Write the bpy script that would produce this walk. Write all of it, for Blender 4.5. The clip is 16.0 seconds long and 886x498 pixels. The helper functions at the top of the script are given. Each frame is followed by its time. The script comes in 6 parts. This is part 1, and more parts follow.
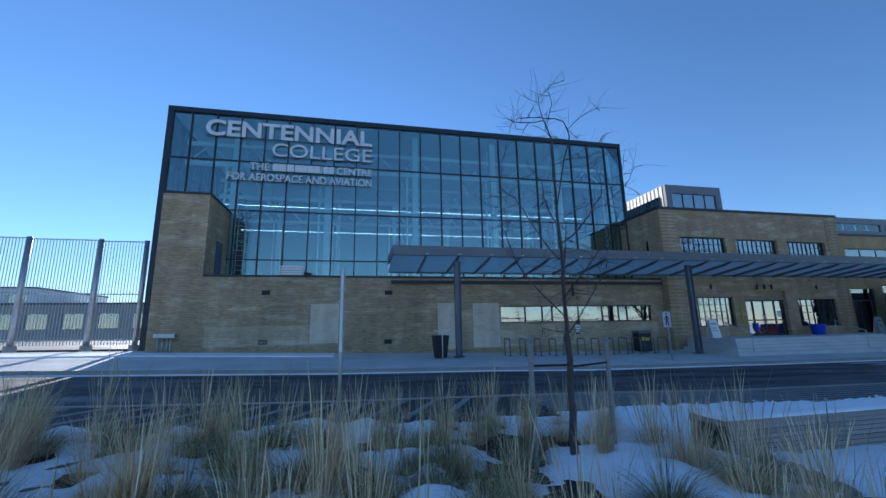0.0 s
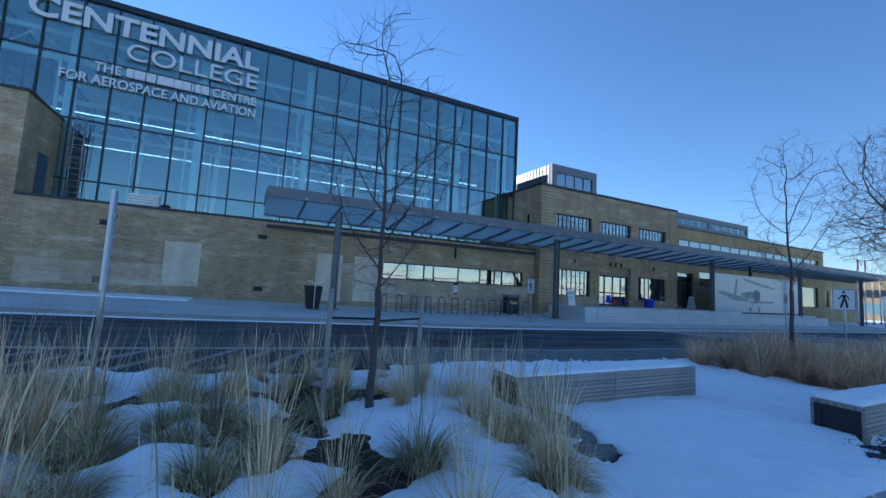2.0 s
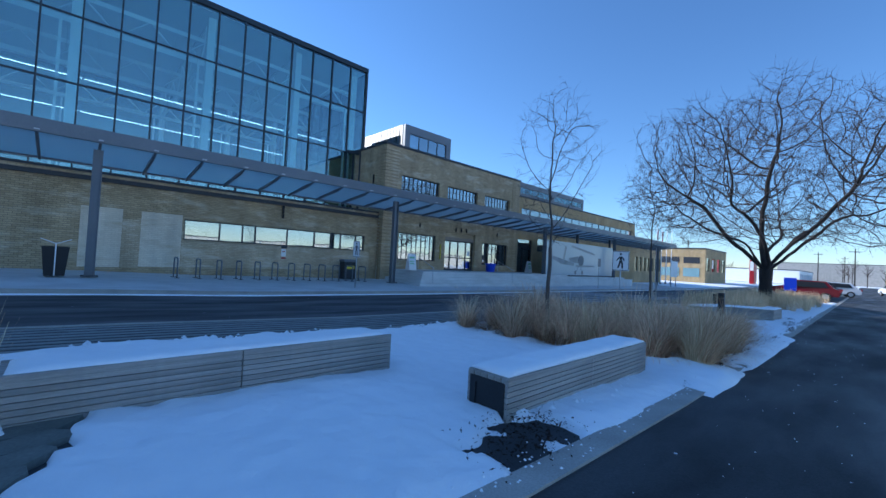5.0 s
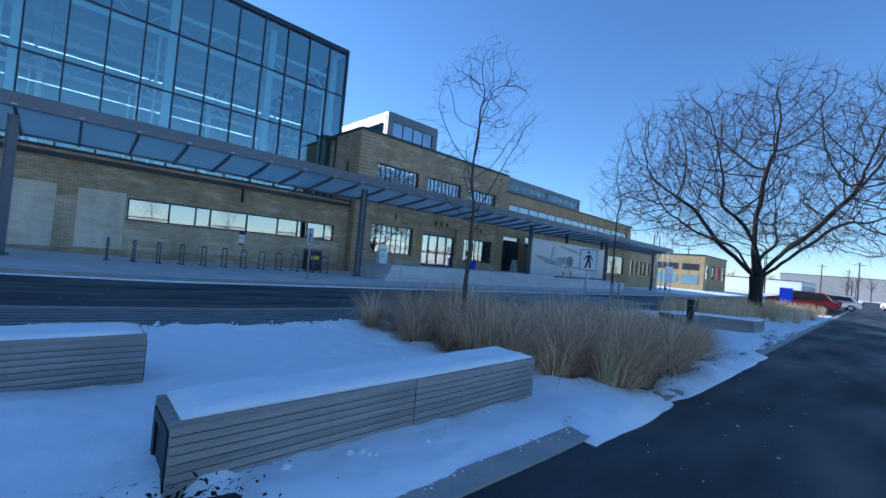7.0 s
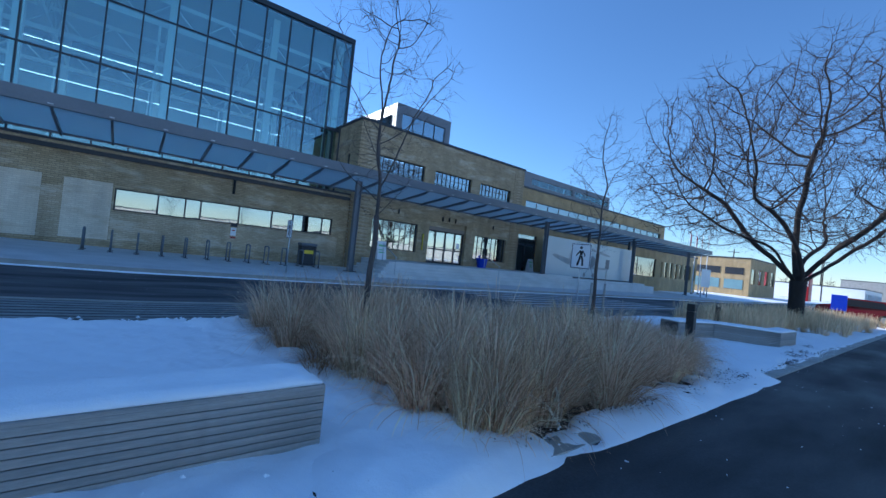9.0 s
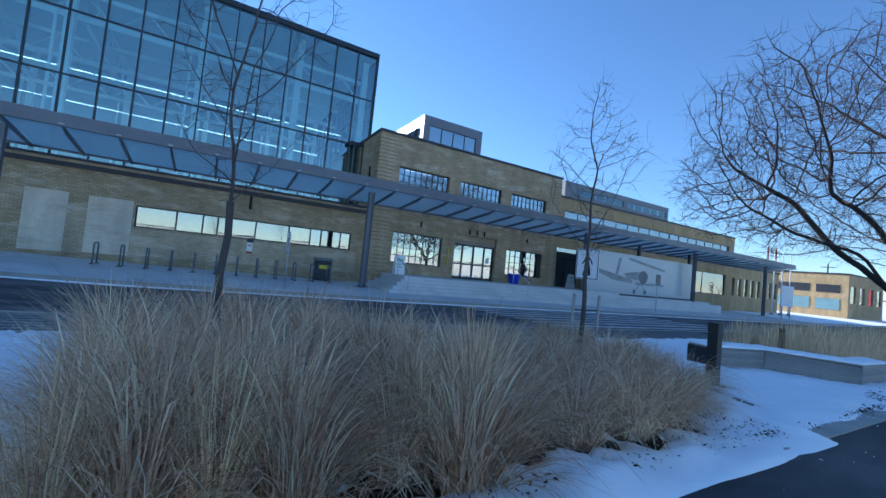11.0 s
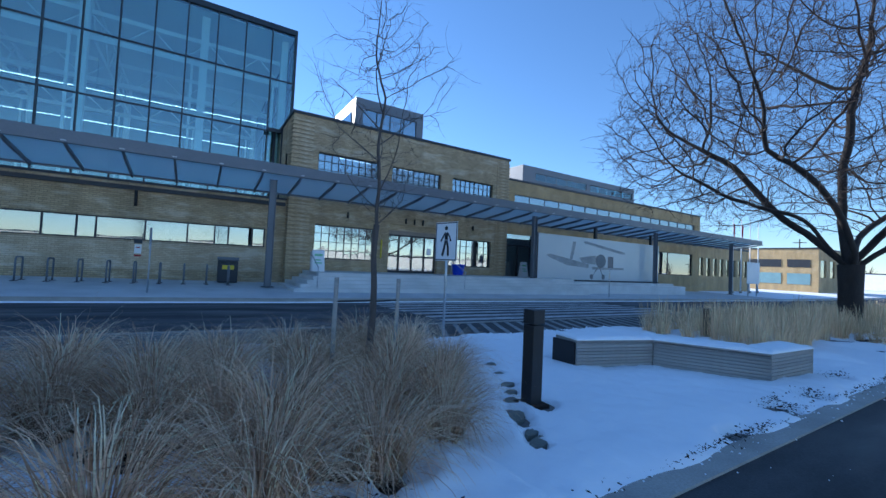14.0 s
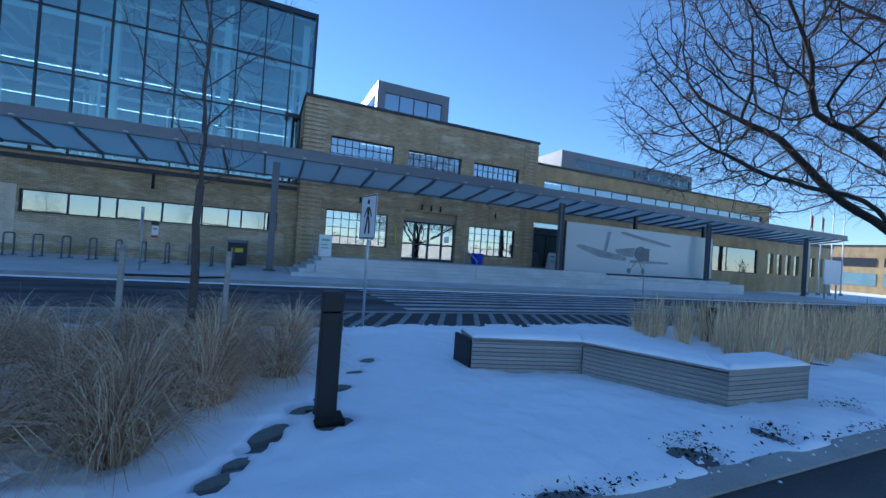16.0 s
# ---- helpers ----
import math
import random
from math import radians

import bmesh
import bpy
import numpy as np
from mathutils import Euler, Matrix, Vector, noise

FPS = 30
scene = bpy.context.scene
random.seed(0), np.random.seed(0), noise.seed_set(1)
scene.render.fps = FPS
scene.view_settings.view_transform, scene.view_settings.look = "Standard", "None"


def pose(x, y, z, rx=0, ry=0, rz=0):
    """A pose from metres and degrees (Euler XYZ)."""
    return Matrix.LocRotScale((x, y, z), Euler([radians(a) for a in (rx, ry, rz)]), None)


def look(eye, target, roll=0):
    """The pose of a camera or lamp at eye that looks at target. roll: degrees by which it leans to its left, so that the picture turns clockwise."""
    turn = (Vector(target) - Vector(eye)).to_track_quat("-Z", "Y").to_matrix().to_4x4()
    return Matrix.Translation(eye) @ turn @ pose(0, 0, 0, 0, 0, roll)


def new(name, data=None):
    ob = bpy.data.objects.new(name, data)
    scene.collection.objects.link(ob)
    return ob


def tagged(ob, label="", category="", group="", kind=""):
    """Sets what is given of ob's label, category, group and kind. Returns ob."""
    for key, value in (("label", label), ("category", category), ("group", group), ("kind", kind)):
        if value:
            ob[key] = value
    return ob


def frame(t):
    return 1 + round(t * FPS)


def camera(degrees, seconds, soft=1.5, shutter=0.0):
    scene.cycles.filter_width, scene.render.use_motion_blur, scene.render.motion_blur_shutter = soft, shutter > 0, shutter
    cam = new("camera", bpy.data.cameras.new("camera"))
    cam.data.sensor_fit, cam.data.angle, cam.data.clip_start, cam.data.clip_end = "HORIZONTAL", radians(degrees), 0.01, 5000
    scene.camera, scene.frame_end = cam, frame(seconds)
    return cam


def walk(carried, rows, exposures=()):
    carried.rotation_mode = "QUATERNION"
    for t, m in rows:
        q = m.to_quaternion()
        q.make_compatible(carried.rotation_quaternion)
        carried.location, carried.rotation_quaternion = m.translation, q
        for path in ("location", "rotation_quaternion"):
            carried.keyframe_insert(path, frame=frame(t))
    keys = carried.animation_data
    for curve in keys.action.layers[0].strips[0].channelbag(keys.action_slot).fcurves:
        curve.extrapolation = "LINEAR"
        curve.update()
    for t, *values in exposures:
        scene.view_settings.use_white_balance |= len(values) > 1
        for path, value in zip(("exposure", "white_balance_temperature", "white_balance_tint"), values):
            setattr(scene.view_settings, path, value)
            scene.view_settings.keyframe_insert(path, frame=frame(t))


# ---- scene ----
cam = camera(95.6, 16.0)
METRES, EYE, TILT, LEAN, TURN = 18.0, 1.6, 0.0, 0.0, -12.4
ROWS = [
    (0.0, 0.0, 0.0, 0.0, 0.32, 11.21, 1.09),
    (0.5, 0.0058, 0.0002, 0.0001, -2.39, 9.48, 0.28),
    (1.0, 0.0119, 0.0016, -0.001, -5.38, 8.02, -0.58),
    (1.5, 0.0279, 0.008, -0.0019, -9.48, 6.44, -1.82),
    (2.0, 0.0507, 0.0126, -0.0021, -14.31, 5.36, -2.99),
    (2.5, 0.0766, 0.014, -0.0026, -20.06, 4.07, -3.83),
    (3.0, 0.105, 0.021, -0.0045, -25.35, 2.68, -4.14),
    (3.5, 0.1307, 0.026, -0.0054, -28.37, 1.9, -3.67),
    (4.0, 0.1605, 0.0317, -0.0059, -29.99, 1.47, -3.21),
    (4.5, 0.1919, 0.0358, -0.0056, -30.65, 1.42, -2.98),
    (5.0, 0.2227, 0.0381, -0.0049, -31.13, 1.6, -3.0),
    (7.5, 0.3868, 0.0589, -0.0079, -30.26, 1.1, -5.89),
    (8.0, 0.4195, 0.0633, -0.007, -29.26, 0.95, -6.06),
    (8.5, 0.451, 0.0673, -0.0069, -27.87, 0.79, -6.08),
    (9.0, 0.4882, 0.0726, -0.0076, -25.91, 0.73, -6.12),
    (11.5, 0.6616, 0.1185, -0.0107, -16.47, 2.94, -5.51),
    (12.0, 0.6948, 0.1308, -0.011, -15.83, 3.3, -5.19),
    (12.5, 0.7298, 0.1423, -0.0107, -16.15, 3.59, -4.35),
    (13.0, 0.7632, 0.1511, -0.0097, -17.12, 3.53, -3.4),
    (13.5, 0.8022, 0.1612, -0.0113, -18.69, 3.05, -2.62),
    (14.0, 0.8384, 0.1672, -0.0114, -19.42, 2.19, -2.64),
    (14.5, 0.8737, 0.1746, -0.013, -18.66, 1.37, -3.19),
    (15.0, 0.9055, 0.1786, -0.0138, -16.5, 0.83, -3.78),
    (15.5, 0.9383, 0.1843, -0.0143, -13.9, 0.58, -4.06),
    (16.0, 0.9778, 0.1915, -0.0153, -11.71, 0.56, -3.93),
]
walk(cam, [(t, pose(0, 0, EYE, TILT, LEAN, TURN) @ pose(METRES * x, METRES * y, METRES * z, 90 + pitch, roll, yaw)) for t, x, y, z, yaw, pitch, roll in ROWS],
     exposures=[(0.0, 0.24, 5300, 10), (1.5, 0.43, 5300, 10), (3.5, 0.58, 5200, 10), (8.5, 0.54, 5120, 10), (12.0, 0.76, 5400, 10), (16.0, 0.6, 5220, 10)])

SUN_AZ, SUN_EL = 17.0, 22.0      # degrees to the -x side of +y, and above the horizon

# ---- world, sun ----
world = bpy.data.worlds.new("sky")
scene.world = world
world.use_nodes = True
wn, wl = world.node_tree.nodes, world.node_tree.links
sky = wn.new("ShaderNodeTexSky")
sky.sky_type = "NISHITA"
sky.sun_disc = False
sky.sun_elevation = radians(SUN_EL)
sky.sun_rotation = radians(-SUN_AZ)
sky.air_density, sky.dust_density, sky.ozone_density = 1.05, 0.0, 4.0
wn["Background"].inputs["Strength"].default_value = 0.12
wl.new(sky.outputs[0], wn["Background"].inputs["Color"])

sun = new("sun", bpy.data.lights.new("sun", "SUN"))
sun.data.energy, sun.data.angle, sun.data.color = 5.0, radians(0.5), (1.0, 0.9, 0.76)
a, e = radians(SUN_AZ), radians(SUN_EL)
sun.matrix_world = look((0, 0, 40), Vector((0, 0, 40)) - Vector((-math.sin(a) * math.cos(e), math.cos(a) * math.cos(e), math.sin(e))))


# ---- materials ----
def nodes_of(name):
    m = bpy.data.materials.new(name)
    m.use_nodes = True
    nt = m.node_tree
    return m, nt.nodes, nt.links, nt.nodes["Principled BSDF"]


def surface(name, col, rough=0.6, metal=0.0, var=0.25, scale=3.0, fine=40.0, bump=0.2, bump_d=0.004, spec=0.5, col2=None, stretch=(1, 1, 1), rand=0.0):
    """A plain surface with variation at two scales, and grain as relief."""
    m, n, l, p = nodes_of(name)
    tc = n.new("ShaderNodeTexCoord")
    mp = n.new("ShaderNodeMapping")
    mp.inputs["Scale"].default_value = stretch
    l.new(tc.outputs["Object"], mp.inputs["Vector"])
    big, small = n.new("ShaderNodeTexNoise"), n.new("ShaderNodeTexNoise")
    big.inputs["Scale"].default_value, big.inputs["Detail"].default_value = scale, 4
    small.inputs["Scale"].default_value, small.inputs["Detail"].default_value = fine, 3
    for t in (big, small):
        l.new(mp.outputs[0], t.inputs["Vector"])
    ramp = n.new("ShaderNodeMapRange")
    ramp.inputs["From Min"].default_value, ramp.inputs["From Max"].default_value = 0.3, 0.7
    l.new(big.outputs["Fac"], ramp.inputs["Value"])
    mix = n.new("ShaderNodeMix")
    mix.data_type = "RGBA"
    c2 = col2 or tuple(c * (1 - var) for c in col)
    mix.inputs["A"].default_value, mix.inputs["B"].default_value = (*col, 1), (*c2, 1)
    l.new(ramp.outputs[0], mix.inputs["Factor"])
    hsv = n.new("ShaderNodeHueSaturation")
    l.new(mix.outputs["Result"], hsv.inputs["Color"])
    r2 = n.new("ShaderNodeMapRange")
    r2.inputs["From Min"].default_value, r2.inputs["From Max"].default_value = 0.25, 0.75
    r2.inputs["To Min"].default_value, r2.inputs["To Max"].default_value = 1 - var * 0.6, 1 + var * 0.6
    l.new(small.outputs["Fac"], r2.inputs["Value"])
    if rand:
        oi = n.new("ShaderNodeObjectInfo")
        r3 = n.new("ShaderNodeMapRange")
        r3.inputs["To Min"].default_value, r3.inputs["To Max"].default_value = 1 - rand, 1 + rand
        l.new(oi.outputs["Random"], r3.inputs["Value"])
        mu = n.new("ShaderNodeMath")
        mu.operation = "MULTIPLY"
        l.new(r2.outputs[0], mu.inputs[0])
        l.new(r3.outputs[0], mu.inputs[1])
        l.new(mu.outputs[0], hsv.inputs["Value"])
    else:
        l.new(r2.outputs[0], hsv.inputs["Value"])
    l.new(hsv.outputs[0], p.inputs["Base Color"])
    bp = n.new("ShaderNodeBump")
    bp.inputs["Strength"].default_value, bp.inputs["Distance"].default_value = bump, bump_d
    l.new(small.outputs["Fac"], bp.inputs["Height"])
    l.new(bp.outputs[0], p.inputs["Normal"])
    p.inputs["Roughness"].default_value, p.inputs["Metallic"].default_value = rough, metal
    p.inputs["Specular IOR Level"].default_value = spec
    return m


def brick_wall(name, c1, c2, mortar, stain=(0.8, 0.78, 0.7), amount=0.35):
    m, n, l, p = nodes_of(name)
    tc = n.new("ShaderNodeTexCoord")
    sx = n.new("ShaderNodeSeparateXYZ")
    l.new(tc.outputs["Object"], sx.inputs[0])
    add = n.new("ShaderNodeMath")
    l.new(sx.outputs["X"], add.inputs[0])
    l.new(sx.outputs["Y"], add.inputs[1])
    cb = n.new("ShaderNodeCombineXYZ")
    l.new(add.outputs[0], cb.inputs["X"])
    l.new(sx.outputs["Z"], cb.inputs["Y"])
    b = n.new("ShaderNodeTexBrick")
    b.inputs["Scale"].default_value = 1.0
    b.inputs["Brick Width"].default_value, b.inputs["Row Height"].default_value = 0.24, 0.085
    b.inputs["Mortar Size"].default_value, b.inputs["Mortar Smooth"].default_value = 0.011, 0.2
    b.inputs["Color1"].default_value, b.inputs["Color2"].default_value, b.inputs["Mortar"].default_value = (*c1, 1), (*c2, 1), (*mortar, 1)
    l.new(cb.outputs[0], b.inputs["Vector"])
    # patches of worn and repaired brick
    big = n.new("ShaderNodeTexNoise")
    big.inputs["Scale"].default_value, big.inputs["Detail"].default_value, big.inputs["Roughness"].default_value = 0.75, 8, 0.68
    st = n.new("ShaderNodeMapping")
    st.inputs["Scale"].default_value = (0.7, 0.7, 3.2)
    l.new(tc.outputs["Object"], st.inputs["Vector"])
    l.new(st.outputs[0], big.inputs["Vector"])
    r = n.new("ShaderNodeMapRange")
    r.inputs["From Min"].default_value, r.inputs["From Max"].default_value = 0.52, 0.64
    r.inputs["To Max"].default_value = amount
    l.new(big.outputs["Fac"], r.inputs["Value"])
    mix = n.new("ShaderNodeMix")
    mix.data_type = "RGBA"
    mix.inputs["B"].default_value = (*stain, 1)
    l.new(r.outputs[0], mix.inputs["Factor"])
    l.new(b.outputs["Color"], mix.inputs["A"])
    # soot and damp, streaked downwards
    so = n.new("ShaderNodeTexNoise")
    so.inputs["Scale"].default_value, so.inputs["Detail"].default_value = 0.9, 5
    ss = n.new("ShaderNodeMapping")
    ss.inputs["Scale"].default_value = (1.6, 1.6, 0.5)
    l.new(tc.outputs["Object"], ss.inputs["Vector"])
    l.new(ss.outputs[0], so.inputs["Vector"])
    r2 = n.new("ShaderNodeMapRange")
    r2.inputs["From Min"].default_value, r2.inputs["From Max"].default_value = 0.3, 0.72
    r2.inputs["To Min"].default_value, r2.inputs["To Max"].default_value = 1.12, 0.78
    l.new(so.outputs["Fac"], r2.inputs["Value"])
    hsv = n.new("ShaderNodeHueSaturation")
    l.new(mix.outputs["Result"], hsv.inputs["Color"])
    l.new(r2.outputs[0], hsv.inputs["Value"])
    l.new(hsv.outputs[0], p.inputs["Base Color"])
    bp = n.new("ShaderNodeBump")
    bp.inputs["Strength"].default_value, bp.inputs["Distance"].default_value = 0.6, 0.008
    bp.invert = True
    l.new(b.outputs["Fac"], bp.inputs["Height"])
    l.new(bp.outputs[0], p.inputs["Normal"])
    p.inputs["Roughness"].default_value = 0.9
    p.inputs["Specular IOR Level"].default_value = 0.25
    return m


def glass(name, tint, gloss, gcol=(0.9, 0.96, 1.0), rough=0.0, wave=0.0):
    """A coated pane: part mirror, part see-through."""
    m, n, l, p = nodes_of(name)
    n.remove(p)
    tr, gl, mx = n.new("ShaderNodeBsdfTransparent"), n.new("ShaderNodeBsdfGlossy"), n.new("ShaderNodeMixShader")
    tr.inputs["Color"].default_value = (*tint, 1)
    gl.inputs["Color"].default_value = (*gcol, 1)
    gl.inputs["Roughness"].default_value = rough
    fr = n.new("ShaderNodeFresnel")
    fr.inputs["IOR"].default_value = 1.5
    ad = n.new("ShaderNodeMath")
    ad.use_clamp = True
    ad.inputs[1].default_value = gloss
    l.new(fr.outputs[0], ad.inputs[0])
    l.new(ad.outputs[0], mx.inputs["Fac"])
    l.new(tr.outputs[0], mx.inputs[1])
    l.new(gl.outputs[0], mx.inputs[2])
    if wave:
        nz, bp = n.new("ShaderNodeTexNoise"), n.new("ShaderNodeBump")
        nz.inputs["Scale"].default_value = 1.3
        bp.inputs["Strength"].default_value, bp.inputs["Distance"].default_value = wave, 0.02
        l.new(nz.outputs["Fac"], bp.inputs["Height"])
        l.new(bp.outputs[0], gl.inputs["Normal"])
    l.new(mx.outputs[0], n["Material Output"].inputs["Surface"])
    return m


def frosted(name, col):
    """Milky glass that lets light through without a clear view."""
    m, n, l, p = nodes_of(name)
    n.remove(p)
    tl, tr, gl = n.new("ShaderNodeBsdfTranslucent"), n.new("ShaderNodeBsdfTransparent"), n.new("ShaderNodeBsdfGlossy")
    m1, m2 = n.new("ShaderNodeMixShader"), n.new("ShaderNodeMixShader")
    tl.inputs["Color"].default_value = tr.inputs["Color"].default_value = (*col, 1)
    gl.inputs["Roughness"].default_value = 0.15
    m1.inputs["Fac"].default_value, m2.inputs["Fac"].default_value = 0.45, 0.1
    l.new(tl.outputs[0], m1.inputs[1])
    l.new(tr.outputs[0], m1.inputs[2])
    l.new(m1.outputs[0], m2.inputs[1])
    l.new(gl.outputs[0], m2.inputs[2])
    l.new(m2.outputs[0], n["Material Output"].inputs["Surface"])
    return m


def glow(name, col, strength):
    m, n, l, p = nodes_of(name)
    p.inputs["Base Color"].default_value = (*col, 1)
    p.inputs["Emission Color"].default_value = (*col, 1)
    p.inputs["Emission Strength"].default_value = strength
    return m


def asphalt_mat(name, col, wet=0.35):
    m, n, l, p = nodes_of(name)
    tc = n.new("ShaderNodeTexCoord")
    g, b, s = n.new("ShaderNodeTexNoise"), n.new("ShaderNodeTexNoise"), n.new("ShaderNodeTexVoronoi")
    g.inputs["Scale"].default_value, g.inputs["Detail"].default_value = 55, 4
    b.inputs["Scale"].default_value, b.inputs["Detail"].default_value = 0.7, 6
    s.inputs["Scale"].default_value = 2.6
    mp = n.new("ShaderNodeMapping")
    mp.inputs["Scale"].default_value = (0.45, 1.5, 1)
    l.new(tc.outputs["Object"], mp.inputs[0])
    l.new(mp.outputs[0], b.inputs["Vector"])
    l.new(tc.outputs["Object"], g.inputs["Vector"])
    l.new(tc.outputs["Object"], s.inputs["Vector"])
    r = n.new("ShaderNodeMapRange")
    r.inputs["From Min"].default_value, r.inputs["From Max"].default_value = 0.35, 0.7
    r.inputs["To Min"].default_value, r.inputs["To Max"].default_value = 0.6, 1.9
    l.new(b.outputs["Fac"], r.inputs["Value"])
    r4 = n.new("ShaderNodeMapRange")
    r4.inputs["To Min"].default_value, r4.inputs["To Max"].default_value = 0.4, 1.6
    l.new(g.outputs["Fac"], r4.inputs["Value"])
    mu = n.new("ShaderNodeMath")
    mu.operation = "MULTIPLY"
    l.new(r.outputs[0], mu.inputs[0])
    l.new(r4.outputs[0], mu.inputs[1])
    hsv = n.new("ShaderNodeHueSaturation")
    hsv.inputs["Color"].default_value = (*col, 1)
    l.new(mu.outputs[0], hsv.inputs["Value"])
    # scattered grains of salt and snow
    lt = n.new("ShaderNodeMath")
    lt.operation = "LESS_THAN"
    lt.inputs[1].default_value = 0.045
    l.new(s.outputs["Distance"], lt.inputs[0])
    mix = n.new("ShaderNodeMix")
    mix.data_type = "RGBA"
    mix.inputs["B"].default_value = (0.6, 0.62, 0.65, 1)
    l.new(lt.outputs[0], mix.inputs["Factor"])
    l.new(hsv.outputs[0], mix.inputs["A"])
    l.new(mix.outputs["Result"], p.inputs["Base Color"])
    rr = n.new("ShaderNodeMapRange")
    rr.inputs["From Min"].default_value, rr.inputs["From Max"].default_value = 0.35, 0.65
    rr.inputs["To Min"].default_value, rr.inputs["To Max"].default_value = 0.9, 0.9 - wet
    l.new(b.outputs["Fac"], rr.inputs["Value"])
    l.new(rr.outputs[0], p.inputs["Roughness"])
    bp = n.new("ShaderNodeBump")
    bp.inputs["Strength"].default_value, bp.inputs["Distance"].default_value = 0.5, 0.006
    l.new(g.outputs["Fac"], bp.inputs["Height"])
    l.new(bp.outputs[0], p.inputs["Normal"])
    return m


def snow_mat():
    m, n, l, p = nodes_of("snow")
    tc = n.new("ShaderNodeTexCoord")
    a1, a2 = n.new("ShaderNodeTexNoise"), n.new("ShaderNodeTexNoise")
    a1.inputs["Scale"].default_value, a1.inputs["Detail"].default_value = 5, 6
    a2.inputs["Scale"].default_value, a2.inputs["Detail"].default_value = 120, 2
    l.new(tc.outputs["Object"], a1.inputs["Vector"])
    l.new(tc.outputs["Object"], a2.inputs["Vector"])
    mix = n.new("ShaderNodeMix")
    mix.data_type = "RGBA"
    mix.inputs["A"].default_value, mix.inputs["B"].default_value = (0.94, 0.95, 0.96, 1), (0.86, 0.88, 0.91, 1)
    l.new(a1.outputs["Fac"], mix.inputs["Factor"])
    l.new(mix.outputs["Result"], p.inputs["Base Color"])
    b1, b2 = n.new("ShaderNodeBump"), n.new("ShaderNodeBump")
    b1.inputs["Strength"].default_value, b1.inputs["Distance"].default_value = 0.45, 0.05
    b2.inputs["Strength"].default_value, b2.inputs["Distance"].default_value = 0.5, 0.006
    l.new(a1.outputs["Fac"], b1.inputs["Height"])
    l.new(a2.outputs["Fac"], b2.inputs["Height"])
    l.new(b1.outputs[0], b2.inputs["Normal"])
    l.new(b2.outputs[0], p.inputs["Normal"])
    p.inputs["Roughness"].default_value = 0.75
    p.inputs["Specular IOR Level"].default_value = 0.3
    return m


